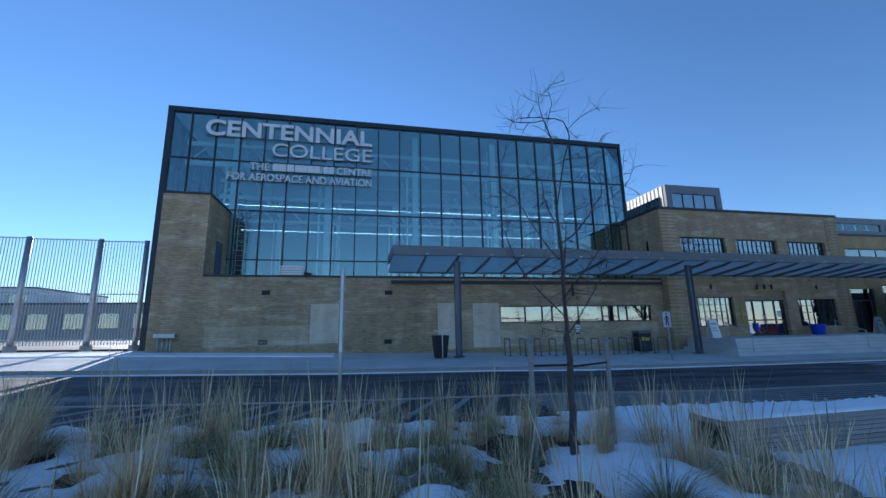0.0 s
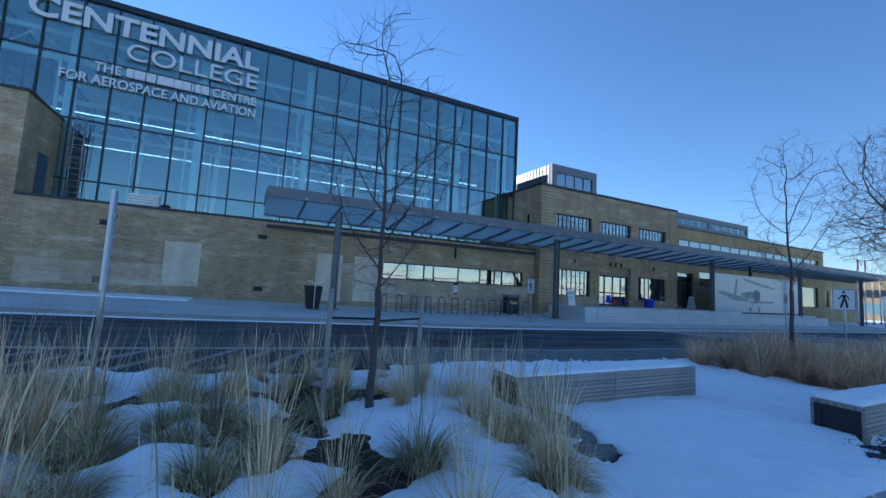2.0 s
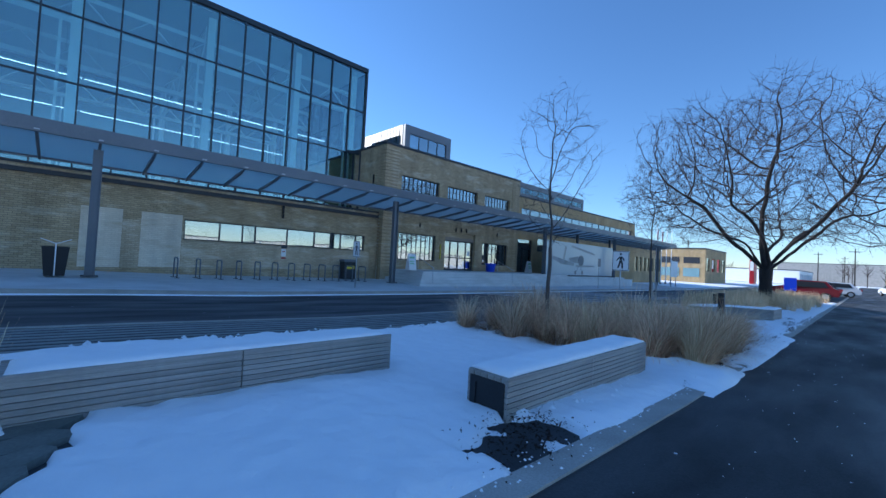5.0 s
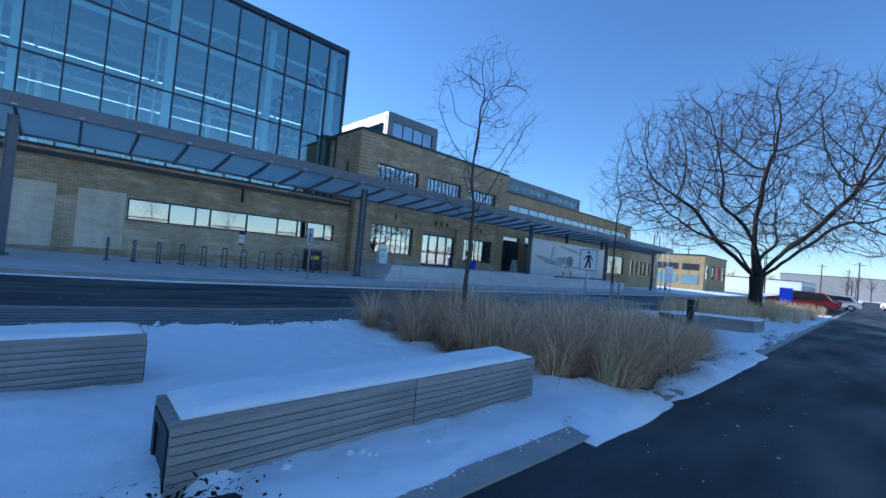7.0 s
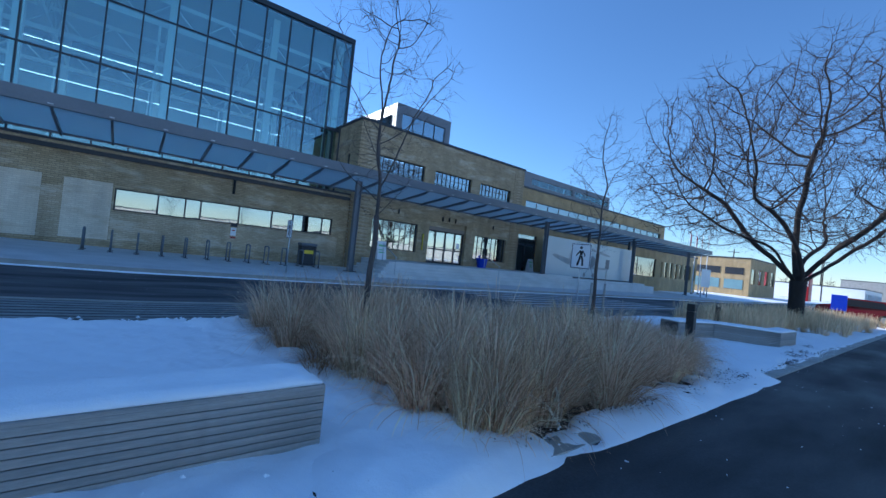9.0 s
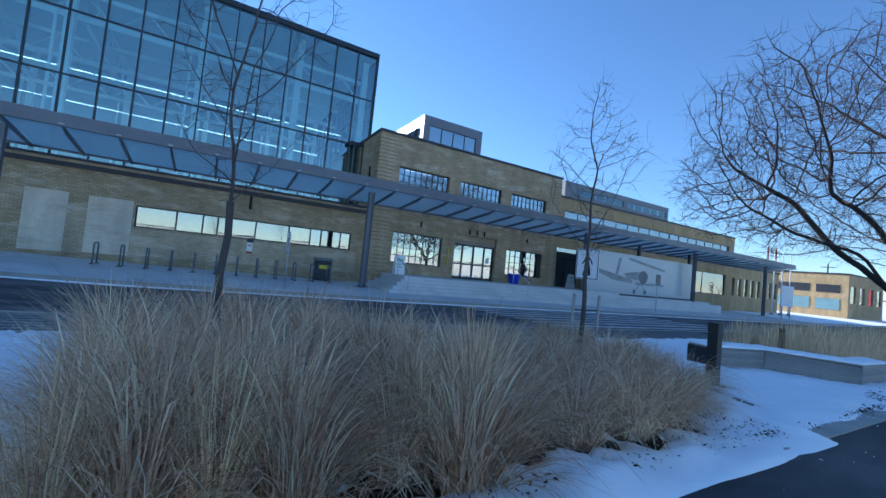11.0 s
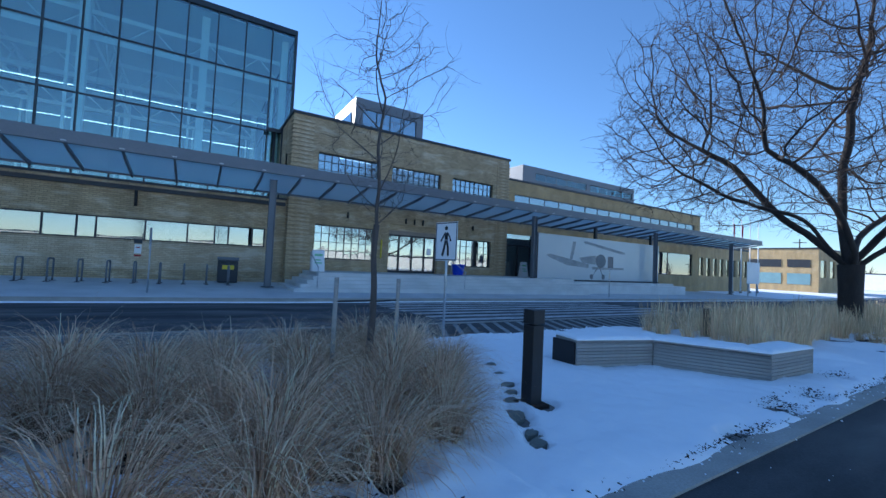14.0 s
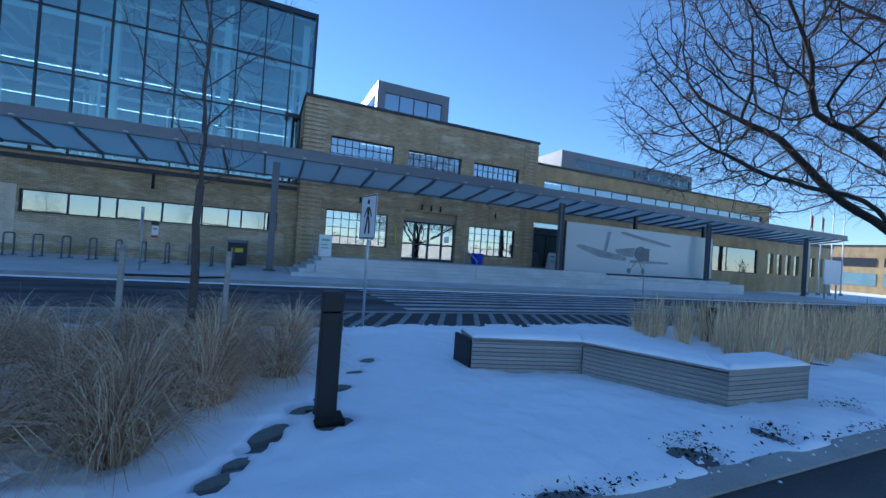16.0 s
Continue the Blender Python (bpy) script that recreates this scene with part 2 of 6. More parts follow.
M = {
    "brick": brick_wall("buff_brick", (0.50, 0.39, 0.24), (0.36, 0.275, 0.16), (0.25, 0.20, 0.135), (0.68, 0.61, 0.48), 0.42),
    "brick_pale": brick_wall("pale_brick_patch", (0.72, 0.65, 0.52), (0.66, 0.58, 0.45), (0.6, 0.53, 0.42), (0.5, 0.4, 0.26), 0.5),
    "brick_wash": brick_wall("washed_brick", (0.56, 0.46, 0.32), (0.46, 0.365, 0.24), (0.36, 0.29, 0.2), (0.68, 0.62, 0.5), 0.6),
    "brick_far": brick_wall("tan_brick", (0.5, 0.36, 0.18), (0.42, 0.3, 0.15), (0.36, 0.28, 0.18), (0.5, 0.42, 0.3), 0.25),
    "snow": snow_mat(),
    "asphalt": asphalt_mat("dark_asphalt", (0.032, 0.034, 0.037)),
    "road": asphalt_mat("grey_asphalt", (0.05, 0.052, 0.056), 0.3),
    "concrete": surface("concrete", (0.36, 0.35, 0.33), 0.85, var=0.22, scale=1.2, fine=60, bump=0.3),
    "pavement": surface("salted_pavement", (0.64, 0.64, 0.63), 0.85, var=0.2, scale=0.8, fine=60, bump=0.25),
    "kerb": surface("kerb_concrete", (0.42, 0.40, 0.36), 0.85, var=0.25, scale=2.0, fine=70, bump=0.35),
    "paver_dark": surface("dark_paver", (0.045, 0.048, 0.052), 0.8, var=0.3, scale=2.5, fine=60),
    "paver_light": surface("light_paver", (0.29, 0.30, 0.295), 0.8, var=0.25, scale=2.5, fine=60),
    "paint": surface("worn_road_paint", (0.62, 0.62, 0.6), 0.7, var=0.35, scale=1.5, fine=30, col2=(0.3, 0.3, 0.3)),
    "soil": surface("dark_mulch", (0.045, 0.03, 0.02), 0.95, var=0.5, scale=9, fine=60, bump=1.0, bump_d=0.03),
    "steel": surface("slate_steel", (0.15, 0.165, 0.19), 0.5, 0.2, var=0.12, scale=1.0, fine=25, bump=0.05),
    "steel_dark": surface("dark_steel", (0.035, 0.04, 0.05), 0.5, 0.3, var=0.2, scale=2, fine=40, bump=0.05),
    "mullion": surface("mullion_metal", (0.03, 0.04, 0.05), 0.45, 0.5, var=0.1, scale=2, fine=20, bump=0.03),
    "white": surface("white_paint", (0.78, 0.79, 0.8), 0.5, var=0.08, scale=1.5, fine=30, bump=0.05),
    "letter": surface("letter_metal", (0.62, 0.63, 0.65), 0.45, 0.3, var=0.06, scale=2, fine=40, bump=0.03),
    "galv": surface("galvanised_steel", (0.5, 0.52, 0.54), 0.45, 0.8, var=0.2, scale=5, fine=50, bump=0.05),
    "paver_grey": surface("grey_paver", (0.17, 0.17, 0.165), 0.8, var=0.3, scale=2.5, fine=60),
    "zinc": surface("zinc_cladding", (0.34, 0.33, 0.31), 0.5, 0.7, var=0.12, scale=1.0, fine=10, bump=0.03),
    "wood": surface("weathered_slat", (0.37, 0.345, 0.315), 0.8, var=0.35, scale=2.0, fine=30, bump=0.4, stretch=(0.6, 12, 12), rand=0.14),
    "black": surface("black_metal", (0.018, 0.019, 0.022), 0.5, 0.2, var=0.3, scale=3, fine=50, bump=0.1),
    "bark": surface("bark", (0.036, 0.029, 0.025), 0.9, var=0.4, scale=6, fine=45, bump=0.8, bump_d=0.01, stretch=(1, 1, 0.35)),
    "bark_young": surface("young_bark", (0.095, 0.082, 0.076), 0.85, var=0.3, scale=8, fine=50, bump=0.4, stretch=(1, 1, 0.3)),
    "twig": surface("twig", (0.048, 0.032, 0.026), 0.85, var=0.3, scale=4, fine=30, bump=0.1),
    "flagstone": surface("flagstone", (0.17, 0.18, 0.155), 0.75, var=0.3, scale=3, fine=45, bump=0.3),
    "floor_in": surface("inside_floor", (0.5, 0.5, 0.5), 0.4, var=0.15, scale=0.6, fine=10),
    "wall_in": surface("inside_wall", (0.8, 0.81, 0.81), 0.7, var=0.1, scale=0.4, fine=10, bump=0.05),
    "hall_back": surface("hall_panels", (0.30, 0.35, 0.38), 0.7, var=0.25, scale=0.3, fine=6, bump=0.05),
    # near-black colour that puts the gloom of unlit rooms into the surface
    "unlit_in": surface("dark_inside", (0.06, 0.065, 0.07), 0.8, var=0.2, scale=0.5, fine=10),
    "glass_wall": glass("curtain_glass", (0.70, 0.86, 0.86), 0.1, (0.86, 0.96, 1.0)),
    "glass_strip": glass("strip_window_glass", (0.45, 0.52, 0.55), 0.26, wave=0.06),
    "glass_door": glass("door_glass", (0.5, 0.55, 0.55), 0.33, wave=0.1),
    "glass_roof": frosted("canopy_glass", (0.76, 0.83, 0.85)),
    "light": glow("led_strip", (0.9, 0.95, 1.0), 3.0),
    "blue_bin": surface("blue_plastic", (0.01, 0.04, 0.5), 0.4, var=0.15, scale=4, fine=30, bump=0.05),
    "red": surface("red_paint", (0.34, 0.012, 0.018), 0.4, var=0.15, scale=3, fine=30, bump=0.03),
    "yellow": surface("yellow_paint", (0.7, 0.55, 0.03), 0.5, var=0.15, scale=4, fine=30, bump=0.03),
    "green": surface("green_sticker", (0.25, 0.55, 0.3), 0.5, var=0.1, scale=4, fine=30, bump=0.03),
    "rubber": surface("rubber", (0.015, 0.015, 0.015), 0.8, var=0.2, scale=5, fine=40),
}


# ---- mesh helpers ----
def box(bm, x0, x1, y0, y1, z0, z1, m=None):
    v = [bm.verts.new(c) for c in ((x0, y0, z0), (x1, y0, z0), (x1, y1, z0), (x0, y1, z0), (x0, y0, z1), (x1, y0, z1), (x1, y1, z1), (x0, y1, z1))]
    if m is not None:
        for q in v:
            q.co = m @ q.co
    for f in ((3, 2, 1, 0), (4, 5, 6, 7), (0, 1, 5, 4), (1, 2, 6, 5), (2, 3, 7, 6), (3, 0, 4, 7)):
        bm.faces.new([v[i] for i in f])


def boxes(*dims):
    bm = bmesh.new()
    for d in dims:
        box(bm, *d)
    return bm


def soft_box(x0, x1, y0, y1, z0, z1, r=0.01, seg=2):
    bm = boxes((x0, x1, y0, y1, z0, z1))
    bmesh.ops.bevel(bm, geom=bm.edges[:], offset=r, segments=seg, affect="EDGES", profile=0.5)
    return bm


def tube(bm, points, radii, sides=8, cap=True):
    """A round bar through the points, with a radius at each."""
    rings = []
    pts = [Vector(p) for p in points]
    side = None
    for i, p in enumerate(pts):
        d = (pts[min(i + 1, len(pts) - 1)] - pts[max(i - 1, 0)]).normalized()
        if side is None:
            side = d.orthogonal().normalized()
        side = (side - d * side.dot(d)).normalized()
        up = d.cross(side)
        rings.append([bm.verts.new(p + radii[i] * (math.cos(k * 2 * math.pi / sides) * side + math.sin(k * 2 * math.pi / sides) * up)) for k in range(sides)])
    for r0, r1 in zip(rings, rings[1:]):
        for k in range(sides):
            f = bm.faces.new((r0[k], r0[(k + 1) % sides], r1[(k + 1) % sides], r1[k]))
            f.smooth = True
    if cap:
        bm.faces.new(rings[0][::-1])
        bm.faces.new(rings[-1])
    return bm


def rod(p0, p1, r, sides=10, r1=None):
    return tube(bmesh.new(), (p0, p1), (r, r if r1 is None else r1), sides)


def mesh_of(name, bm, material):
    me = bpy.data.meshes.new(name)
    bm.to_mesh(me)
    bm.free()
    me.materials.append(material)
    return me


def part(name, bm, material, parent, label=""):
    """Links a bmesh as one mesh object under a thing or a part."""
    ob = new(name, mesh_of(name, bm, material))
    ob.parent = parent
    return tagged(ob, label)


def solid(name, bm, material, label="", category="", group="", kind=""):
    return tagged(new(name, mesh_of(name, bm, material)), label, category, group, kind)


def thing(name, label, category, group="", kind="", at=(0, 0, 0)):
    ob = new(name)
    ob.location = at
    ob.empty_display_size = 0.2
    return tagged(ob, label, category, group, kind)


def wall_along_x(x0, x1, z0, z1, y0, y1, openings=()):
    """A wall between y0 (front) and y1 with rectangular openings (xa, xb, za, zb) cut through."""
    xs = sorted({x0, x1, *[c for o in openings for c in o[:2] if x0 < c < x1]})
    zs = sorted({z0, z1, *[c for o in openings for c in o[2:] if z0 < c < z1]})

    def full(i, k):
        if not (0 <= i < len(xs) - 1 and 0 <= k < len(zs) - 1):
            return False
        cx, cz = (xs[i] + xs[i + 1]) / 2, (zs[k] + zs[k + 1]) / 2
        return not any(o[0] < cx < o[1] and o[2] < cz < o[3] for o in openings)
    bm = bmesh.new()

    def quad(*c):
        bm.faces.new([bm.verts.new(q) for q in c])
    for i in range(len(xs) - 1):
        for k in range(len(zs) - 1):
            if not full(i, k):
                continue
            a0, a1, b0, b1 = xs[i], xs[i + 1], zs[k], zs[k + 1]
            quad((a0, y0, b0), (a1, y0, b0), (a1, y0, b1), (a0, y0, b1))
            quad((a1, y1, b0), (a0, y1, b0), (a0, y1, b1), (a1, y1, b1))
            if not full(i - 1, k):
                quad((a0, y1, b0), (a0, y0, b0), (a0, y0, b1), (a0, y1, b1))
            if not full(i + 1, k):
                quad((a1, y0, b0), (a1, y1, b0), (a1, y1, b1), (a1, y0, b1))
            if not full(i, k - 1):
                quad((a0, y1, b0), (a1, y1, b0), (a1, y0, b0), (a0, y0, b0))
            if not full(i, k + 1):
                quad((a0, y0, b1), (a1, y0, b1), (a1, y1, b1), (a0, y1, b1))
    bmesh.ops.remove_doubles(bm, verts=bm.verts[:], dist=0.0005)
    return bm


# ---- ground ----
SLOPE_X = (-400, -30, -10, -1, 5, 9, 18, 30, 62, 120, 900)
SLOPE_Z = (1.0, 1.0, 0.70, 0.40, 0.27, 0.14, 0.03, -0.05, -0.3, -0.3, -0.3)


def g(x):
    """Height of the ground, which falls gently along x."""
    return float(np.interp(x, SLOPE_X, SLOPE_Z))


FALL_Y = (1.3, 4.0, 8.2, 8.4, 14.85, 15.05, 19.0, 24.5)
FALL_Z = (0.0, -0.05, -0.07, -0.08, -0.24, -0.12, 0.0, 0.04)


def top(x, y):
    """Height of the ground, which also dips from the path towards the road."""
    return g(x) + float(np.interp(y, FALL_Y, FALL_Z))


def strip(name, x0, x1, y0, y1, dz, material, label, category="", kind="structure", step=1.0, depth=0.3, wob=0.0):
    """A paved band that follows the slope, with thickness."""
    bm = bmesh.new()
    n = max(2, int((x1 - x0) / step) + 1)
    rows = []
    for x in np.linspace(x0, x1, n):
        za, zb = top(x, y0) + dz, top(x, y1) + dz
        rows.append([bm.verts.new(c) for c in ((x, y0, za - depth), (x, y0, za), (x, y1, zb), (x, y1, zb - depth))])
    for r0, r1 in zip(rows, rows[1:]):
        for k in range(3):
            bm.faces.new((r0[k + 1], r0[k], r1[k], r1[k + 1]))
    bm.faces.new(rows[0])
    bm.faces.new(rows[-1][::-1])
    return solid(name, bm, material, label, category, "", kind)


def terrain():
    """One sheet that reaches the horizon."""
    bm = bmesh.new()
    xs = [-900, -400, -150, -60, -30, *range(-20, 70, 2), 80, 100, 130, 180, 300, 900]
    ys = [-900, -300, -100, -40, -12, 0, 1.3, 4, 8.2, 14.85, 15.05, 19, 24.5, 40, 60, 120, 300, 900]
    grid = [[bm.verts.new((x, y, top(x, y) - 0.12)) for y in ys] for x in xs]
    for i in range(len(xs) - 1):
        for k in range(len(ys) - 1):
            bm.faces.new((grid[i][k], grid[i + 1][k], grid[i + 1][k + 1], grid[i][k + 1]))
    return solid("ground", bm, M["snow"], "snow-covered winter ground", "ground", "", "structure")


terrain()
strip("path_asphalt", -40, 200, -3.4, 1.09, -0.03, M["asphalt"], "dark asphalt footpath with grains of salt", "path")
strip("road", -120, 300, 8.4, 14.845, -0.03, M["road"], "grey asphalt campus road", "road")
strip("kerb_path", -40, 120, 1.09, 1.3, -0.01, M["kerb"], "flush concrete edging beside the path", "kerb")
strip("kerb_road_near", -120, 200, 8.2, 8.4, -0.015, M["kerb"], "flush concrete edging beside the road", "kerb")
strip("pavement", -120, 63, 15.05, 24.5, 0.0, M["pavement"], "pale concrete pavement along the building", "pavement")
strip("kerb_road_far", -120, 300, 15.046, 15.05, 0.005, M["kerb"], "raised concrete kerb of the pavement", "kerb")


def snow_field(x0, x1, y0, y1, step, amp, edge, seed, holes=(), thick=0.085):
    """A blanket of settled snow with an uneven rim; melted through where holes (x, y, radius) lie."""
    nx, ny = int((x1 - x0) / step) + 1, int((y1 - y0) / step) + 1
    vs, fs = [], []
    rng = random.Random(int(seed) + 40)
    prints = [(rng.uniform(x0, x1), rng.uniform(y0, y1), rng.uniform(0.05, 0.11), rng.uniform(0.012, 0.03)) for _ in range(int((x1 - x0) * (y1 - y0) * 1.6))]
    near = {}
    for q in prints:
        for di in (-1, 0, 1):
            for dk in (-1, 0, 1):
                near.setdefault((int(q[0] * 2) + di, int(q[1] * 2) + dk), []).append(q)
    for i in range(nx):
        for k in range(ny):
            x, y = x0 + i * step, y0 + k * step
            d = min(y - y0, y1 - y, x - x0, x1 - x)
            h = amp * noise.fractal(Vector((x * 0.9, y * 0.9, seed)), 1.0, 2.0, 4)
            h += 0.016 * noise.noise(Vector((x * 5, y * 5, seed))) + 0.009 * noise.noise(Vector((x * 13, y * 13, seed)))
            rim = edge + 0.3 * noise.noise(Vector((x * 1.3, y * 1.3, seed + 4))) + 0.12 * noise.noise(Vector((x * 5, y * 5, seed)))
            t = max(0.0, min(1.0, d / max(0.05, rim)))
            z = top(x, y) - 0.06 + (thick + h) * t ** 0.5
            if y > y1 - 0.7:                    # ploughed ridge towards the road
                z += 0.07 * t * max(0.0, noise.noise(Vector((x * 2.4, y * 2.4, seed + 8))) + 0.25)
            for hx, hy, hr in holes:
                if abs(x - hx) > 3 * hr or abs(y - hy) > 3 * hr:
                    continue
                q = math.hypot(x - hx, y - hy) / (hr * (1 + 0.7 * noise.noise(Vector((x * 4, y * 4, 9)))))
                if q < 1.4:
                    z -= 0.16 * max(0.0, min(1.0, (1.4 - q) / 0.6))
            for px, py, pr, pd in near.get((int(x * 2), int(y * 2)), ()):
                z -= pd * math.exp(-((x - px) ** 2 + (y - py) ** 2) / (pr * pr))
            vs.append((x, y, z))
    for i in range(nx - 1):
        for k in range(ny - 1):
            a = i * ny + k
            fs.append((a, a + ny, a + ny + 1, a + 1))
    me = bpy.data.meshes.new("snow")
    me.from_pydata(vs, [], fs)
    me.materials.append(M["snow"])
    for f in me.polygons:
        f.use_smooth = True
    return me


# planting bed: dark soil below, snow above
strip("plaza_paving_near", 3.25, 10.3, 1.3, 6.3, -0.042, M["paver_dark"], "dark grey paving under the snow", "paving")
strip("plaza_paving_far", 17.6, 25.0, 1.3, 6.3, -0.042, M["paver_grey"], "mid grey paving under the snow", "paving")
strip("bed_soil", -40, 46, 1.3, 6.3, -0.05, M["soil"], "dark mulch of the planting bed", "soil")
tagged(new("snow_plaza", snow_field(3.2, 11.2, 1.2, 6.5, 0.045, 0.035, 0.25, 1.0, ((6.9, 1.6, 0.24), (6.5, 1.5, 0.26), (4.05, 3.68, 0.15), (3.98, 3.35, 0.17), (3.9, 3.0, 0.16), (3.75, 2.55, 0.14)))), "smooth snow on the seating area", "snow", "", "structure")
tagged(new("snow_plaza_far", snow_field(16.6, 25.5, 1.2, 6.5, 0.05, 0.03, 0.25, 2.0, ((20.88, 1.45, 0.14), (21.9, 1.48, 0.12), (23.6, 1.68, 0.1), (21.95, 1.66, 0.07), (19.57, 1.3, 0.13), (18.03, 2.52, 0.08), (18.12, 2.68, 0.07), (17.78, 2.0, 0.08), (17.86, 2.14, 0.07), (17.95, 2.33, 0.05), (18.66, 3.4, 0.08), (18.9, 3.85, 0.07), (19.16, 4.34, 0.08), (18.54, 2.68, 0.13), (18.3, 2.95, 0.08), (18.5, 3.15, 0.07), (19.0, 4.1, 0.06)))), "smooth snow around the angled bench", "snow", "", "structure")


# striped unit paving between bed and road
def stripes():
    base = strip("paving_band", -40, 46, 6.3, 8.2, -0.03, M["paver_dark"], "dark striped paving beside the road", "paving")
    n = 8
    for i in range(n):
        y = 6.42 + i * 1.8 / n
        bm = bmesh.new()
        xs = np.linspace(3.3, 17.2, 15)
        rows = [[bm.verts.new(c) for c in ((x, y, top(x, y) - 0.05), (x, y, top(x, y) - 0.02), (x, y + 0.1, top(x, y + 0.1) - 0.02), (x, y + 0.1, top(x, y + 0.1) - 0.05))] for x in xs]
        for r0, r1 in zip(rows, rows[1:]):
            for k in range(3):
                bm.faces.new((r0[k + 1], r0[k], r1[k], r1[k + 1]))
        part("stripe", bm, M["paver_light"], base)
    for x in [17.6 + i * 0.42 for i in range(24)] + [-8.0 + i * 0.62 for i in range(17)]:      # slanted stripes
        bm = bmesh.new()
        c = ((x, 6.45), (x + 0.13, 6.45), (x + 0.97, 8.1), (x + 0.84, 8.1))
        lo = [bm.verts.new((p, q, top(p, q) - 0.05)) for p, q in c]
        hi = [bm.verts.new((p, q, top(p, q) - 0.02)) for p, q in c]
        bm.faces.new(hi)
        for k in range(4):
            bm.faces.new((lo[k], lo[(k + 1) % 4], hi[(k + 1) % 4], hi[k]))
        part("stripe", bm, M["paver_light"], base)
    zebra = thing("zebra_crossing", "worn white zebra crossing painted on the asphalt", "crossing", "", "structure")
    for i in range(7):
        y = 8.75 + i * 0.86
        bm = bmesh.new()
        lo = [bm.verts.new((p, q, top(p, q) - 0.024)) for p, q in ((21.2, y), (27.5, y), (34.0, y), (34.0, y + 0.42), (27.5, y + 0.42), (21.2, y + 0.42))]
        bm.faces.new((lo[0], lo[1], lo[4], lo[5]))
        bm.faces.new((lo[1], lo[2], lo[3], lo[4]))
        part("bar", bm, M["paint"], zebra)


stripes()


# ---- building ----
WALL_Y, BLOCK_Y, GLASS_Y = 22.6, 22.1, 26.1
STRIP = (8.3, 18.5, 1.85, 2.85)
solid("wall_low", wall_along_x(-9.95, 19.5, -0.3, 4.45, WALL_Y, WALL_Y + 0.4, [STRIP]), M["brick"], "weathered buff brick wall, patched and stained", "wall", "", "structure")
solid("wall_coping", boxes((-7.7, 19.45, WALL_Y - 0.04, WALL_Y + 0.44, 4.45, 4.56)), M["steel_dark"], "dark metal coping of the low wall", "trim", "", "structure")
solid("wall_tower_front", boxes((-9.95, -7.73, WALL_Y + 0.003, WALL_Y + 0.4, 4.45, 8.85)), M["brick"], "tall buff brick corner pier", "wall", "", "structure")
solid("wall_tower_side", boxes((-8.1, -7.73, WALL_Y + 0.4, GLASS_Y + 0.2, 4.4, 8.85)), M["brick"], "side of the brick corner pier", "wall", "", "structure")
solid("wall_tower_left", boxes((-9.95, -9.6, WALL_Y + 0.4, GLASS_Y + 0.2, -0.3, 8.85)), M["brick"], "outer side of the brick corner pier", "wall", "", "structure")
solid("tower_coping", boxes((-10.0, -7.68, WALL_Y - 0.05, GLASS_Y + 0.2, 8.85, 8.97)), M["steel_dark"], "dark metal coping of the pier", "trim", "", "structure")
door = solid("door_roof", boxes((-7.735, -7.70, 24.2, 25.2, 4.55, 6.7)), surface("blue_door", (0.05, 0.08, 0.13), 0.5), "dark blue steel roof door", "door", "", "structure")
solid("roof_low", boxes((-9.5, 19.5, WALL_Y + 0.4, GLASS_Y, 4.1, 4.35)), M["concrete"], "flat roof behind the low wall", "roof", "", "structure")
# pale repaired patches, a few millimetres proud
for xa, xb, za, zb in ((-2.35, -0.88, 0.95, 3.03), (4.55, 5.95, 0.45, 3.04), (6.62, 8.22, 0.5, 3.02)):
    solid("wall_patch", boxes((xa, xb, WALL_Y - 0.006, WALL_Y + 0.05, za, zb)), M["brick_pale"], "pale bricked-up opening", "wall", "", "structure")

for xa, xb, za, zb in ((8.24, 18.9, 0.55, 1.78), (5.96, 6.61, 0.45, 2.6), (-7.4, -2.4, 0.9, 1.9)):
    solid("wall_wash", boxes((xa, xb, WALL_Y - 0.004, WALL_Y + 0.05, za, zb)), M["brick_wash"], "brickwork pale with rubbed mortar", "wall", "", "structure")
solid("wall_ledger", boxes((1.9, 19.4, WALL_Y - 0.16, WALL_Y - 0.002, 4.12, 4.3)), M["steel_dark"], "dark steel ledger along the wall below the canopy", "trim", "", "structure")


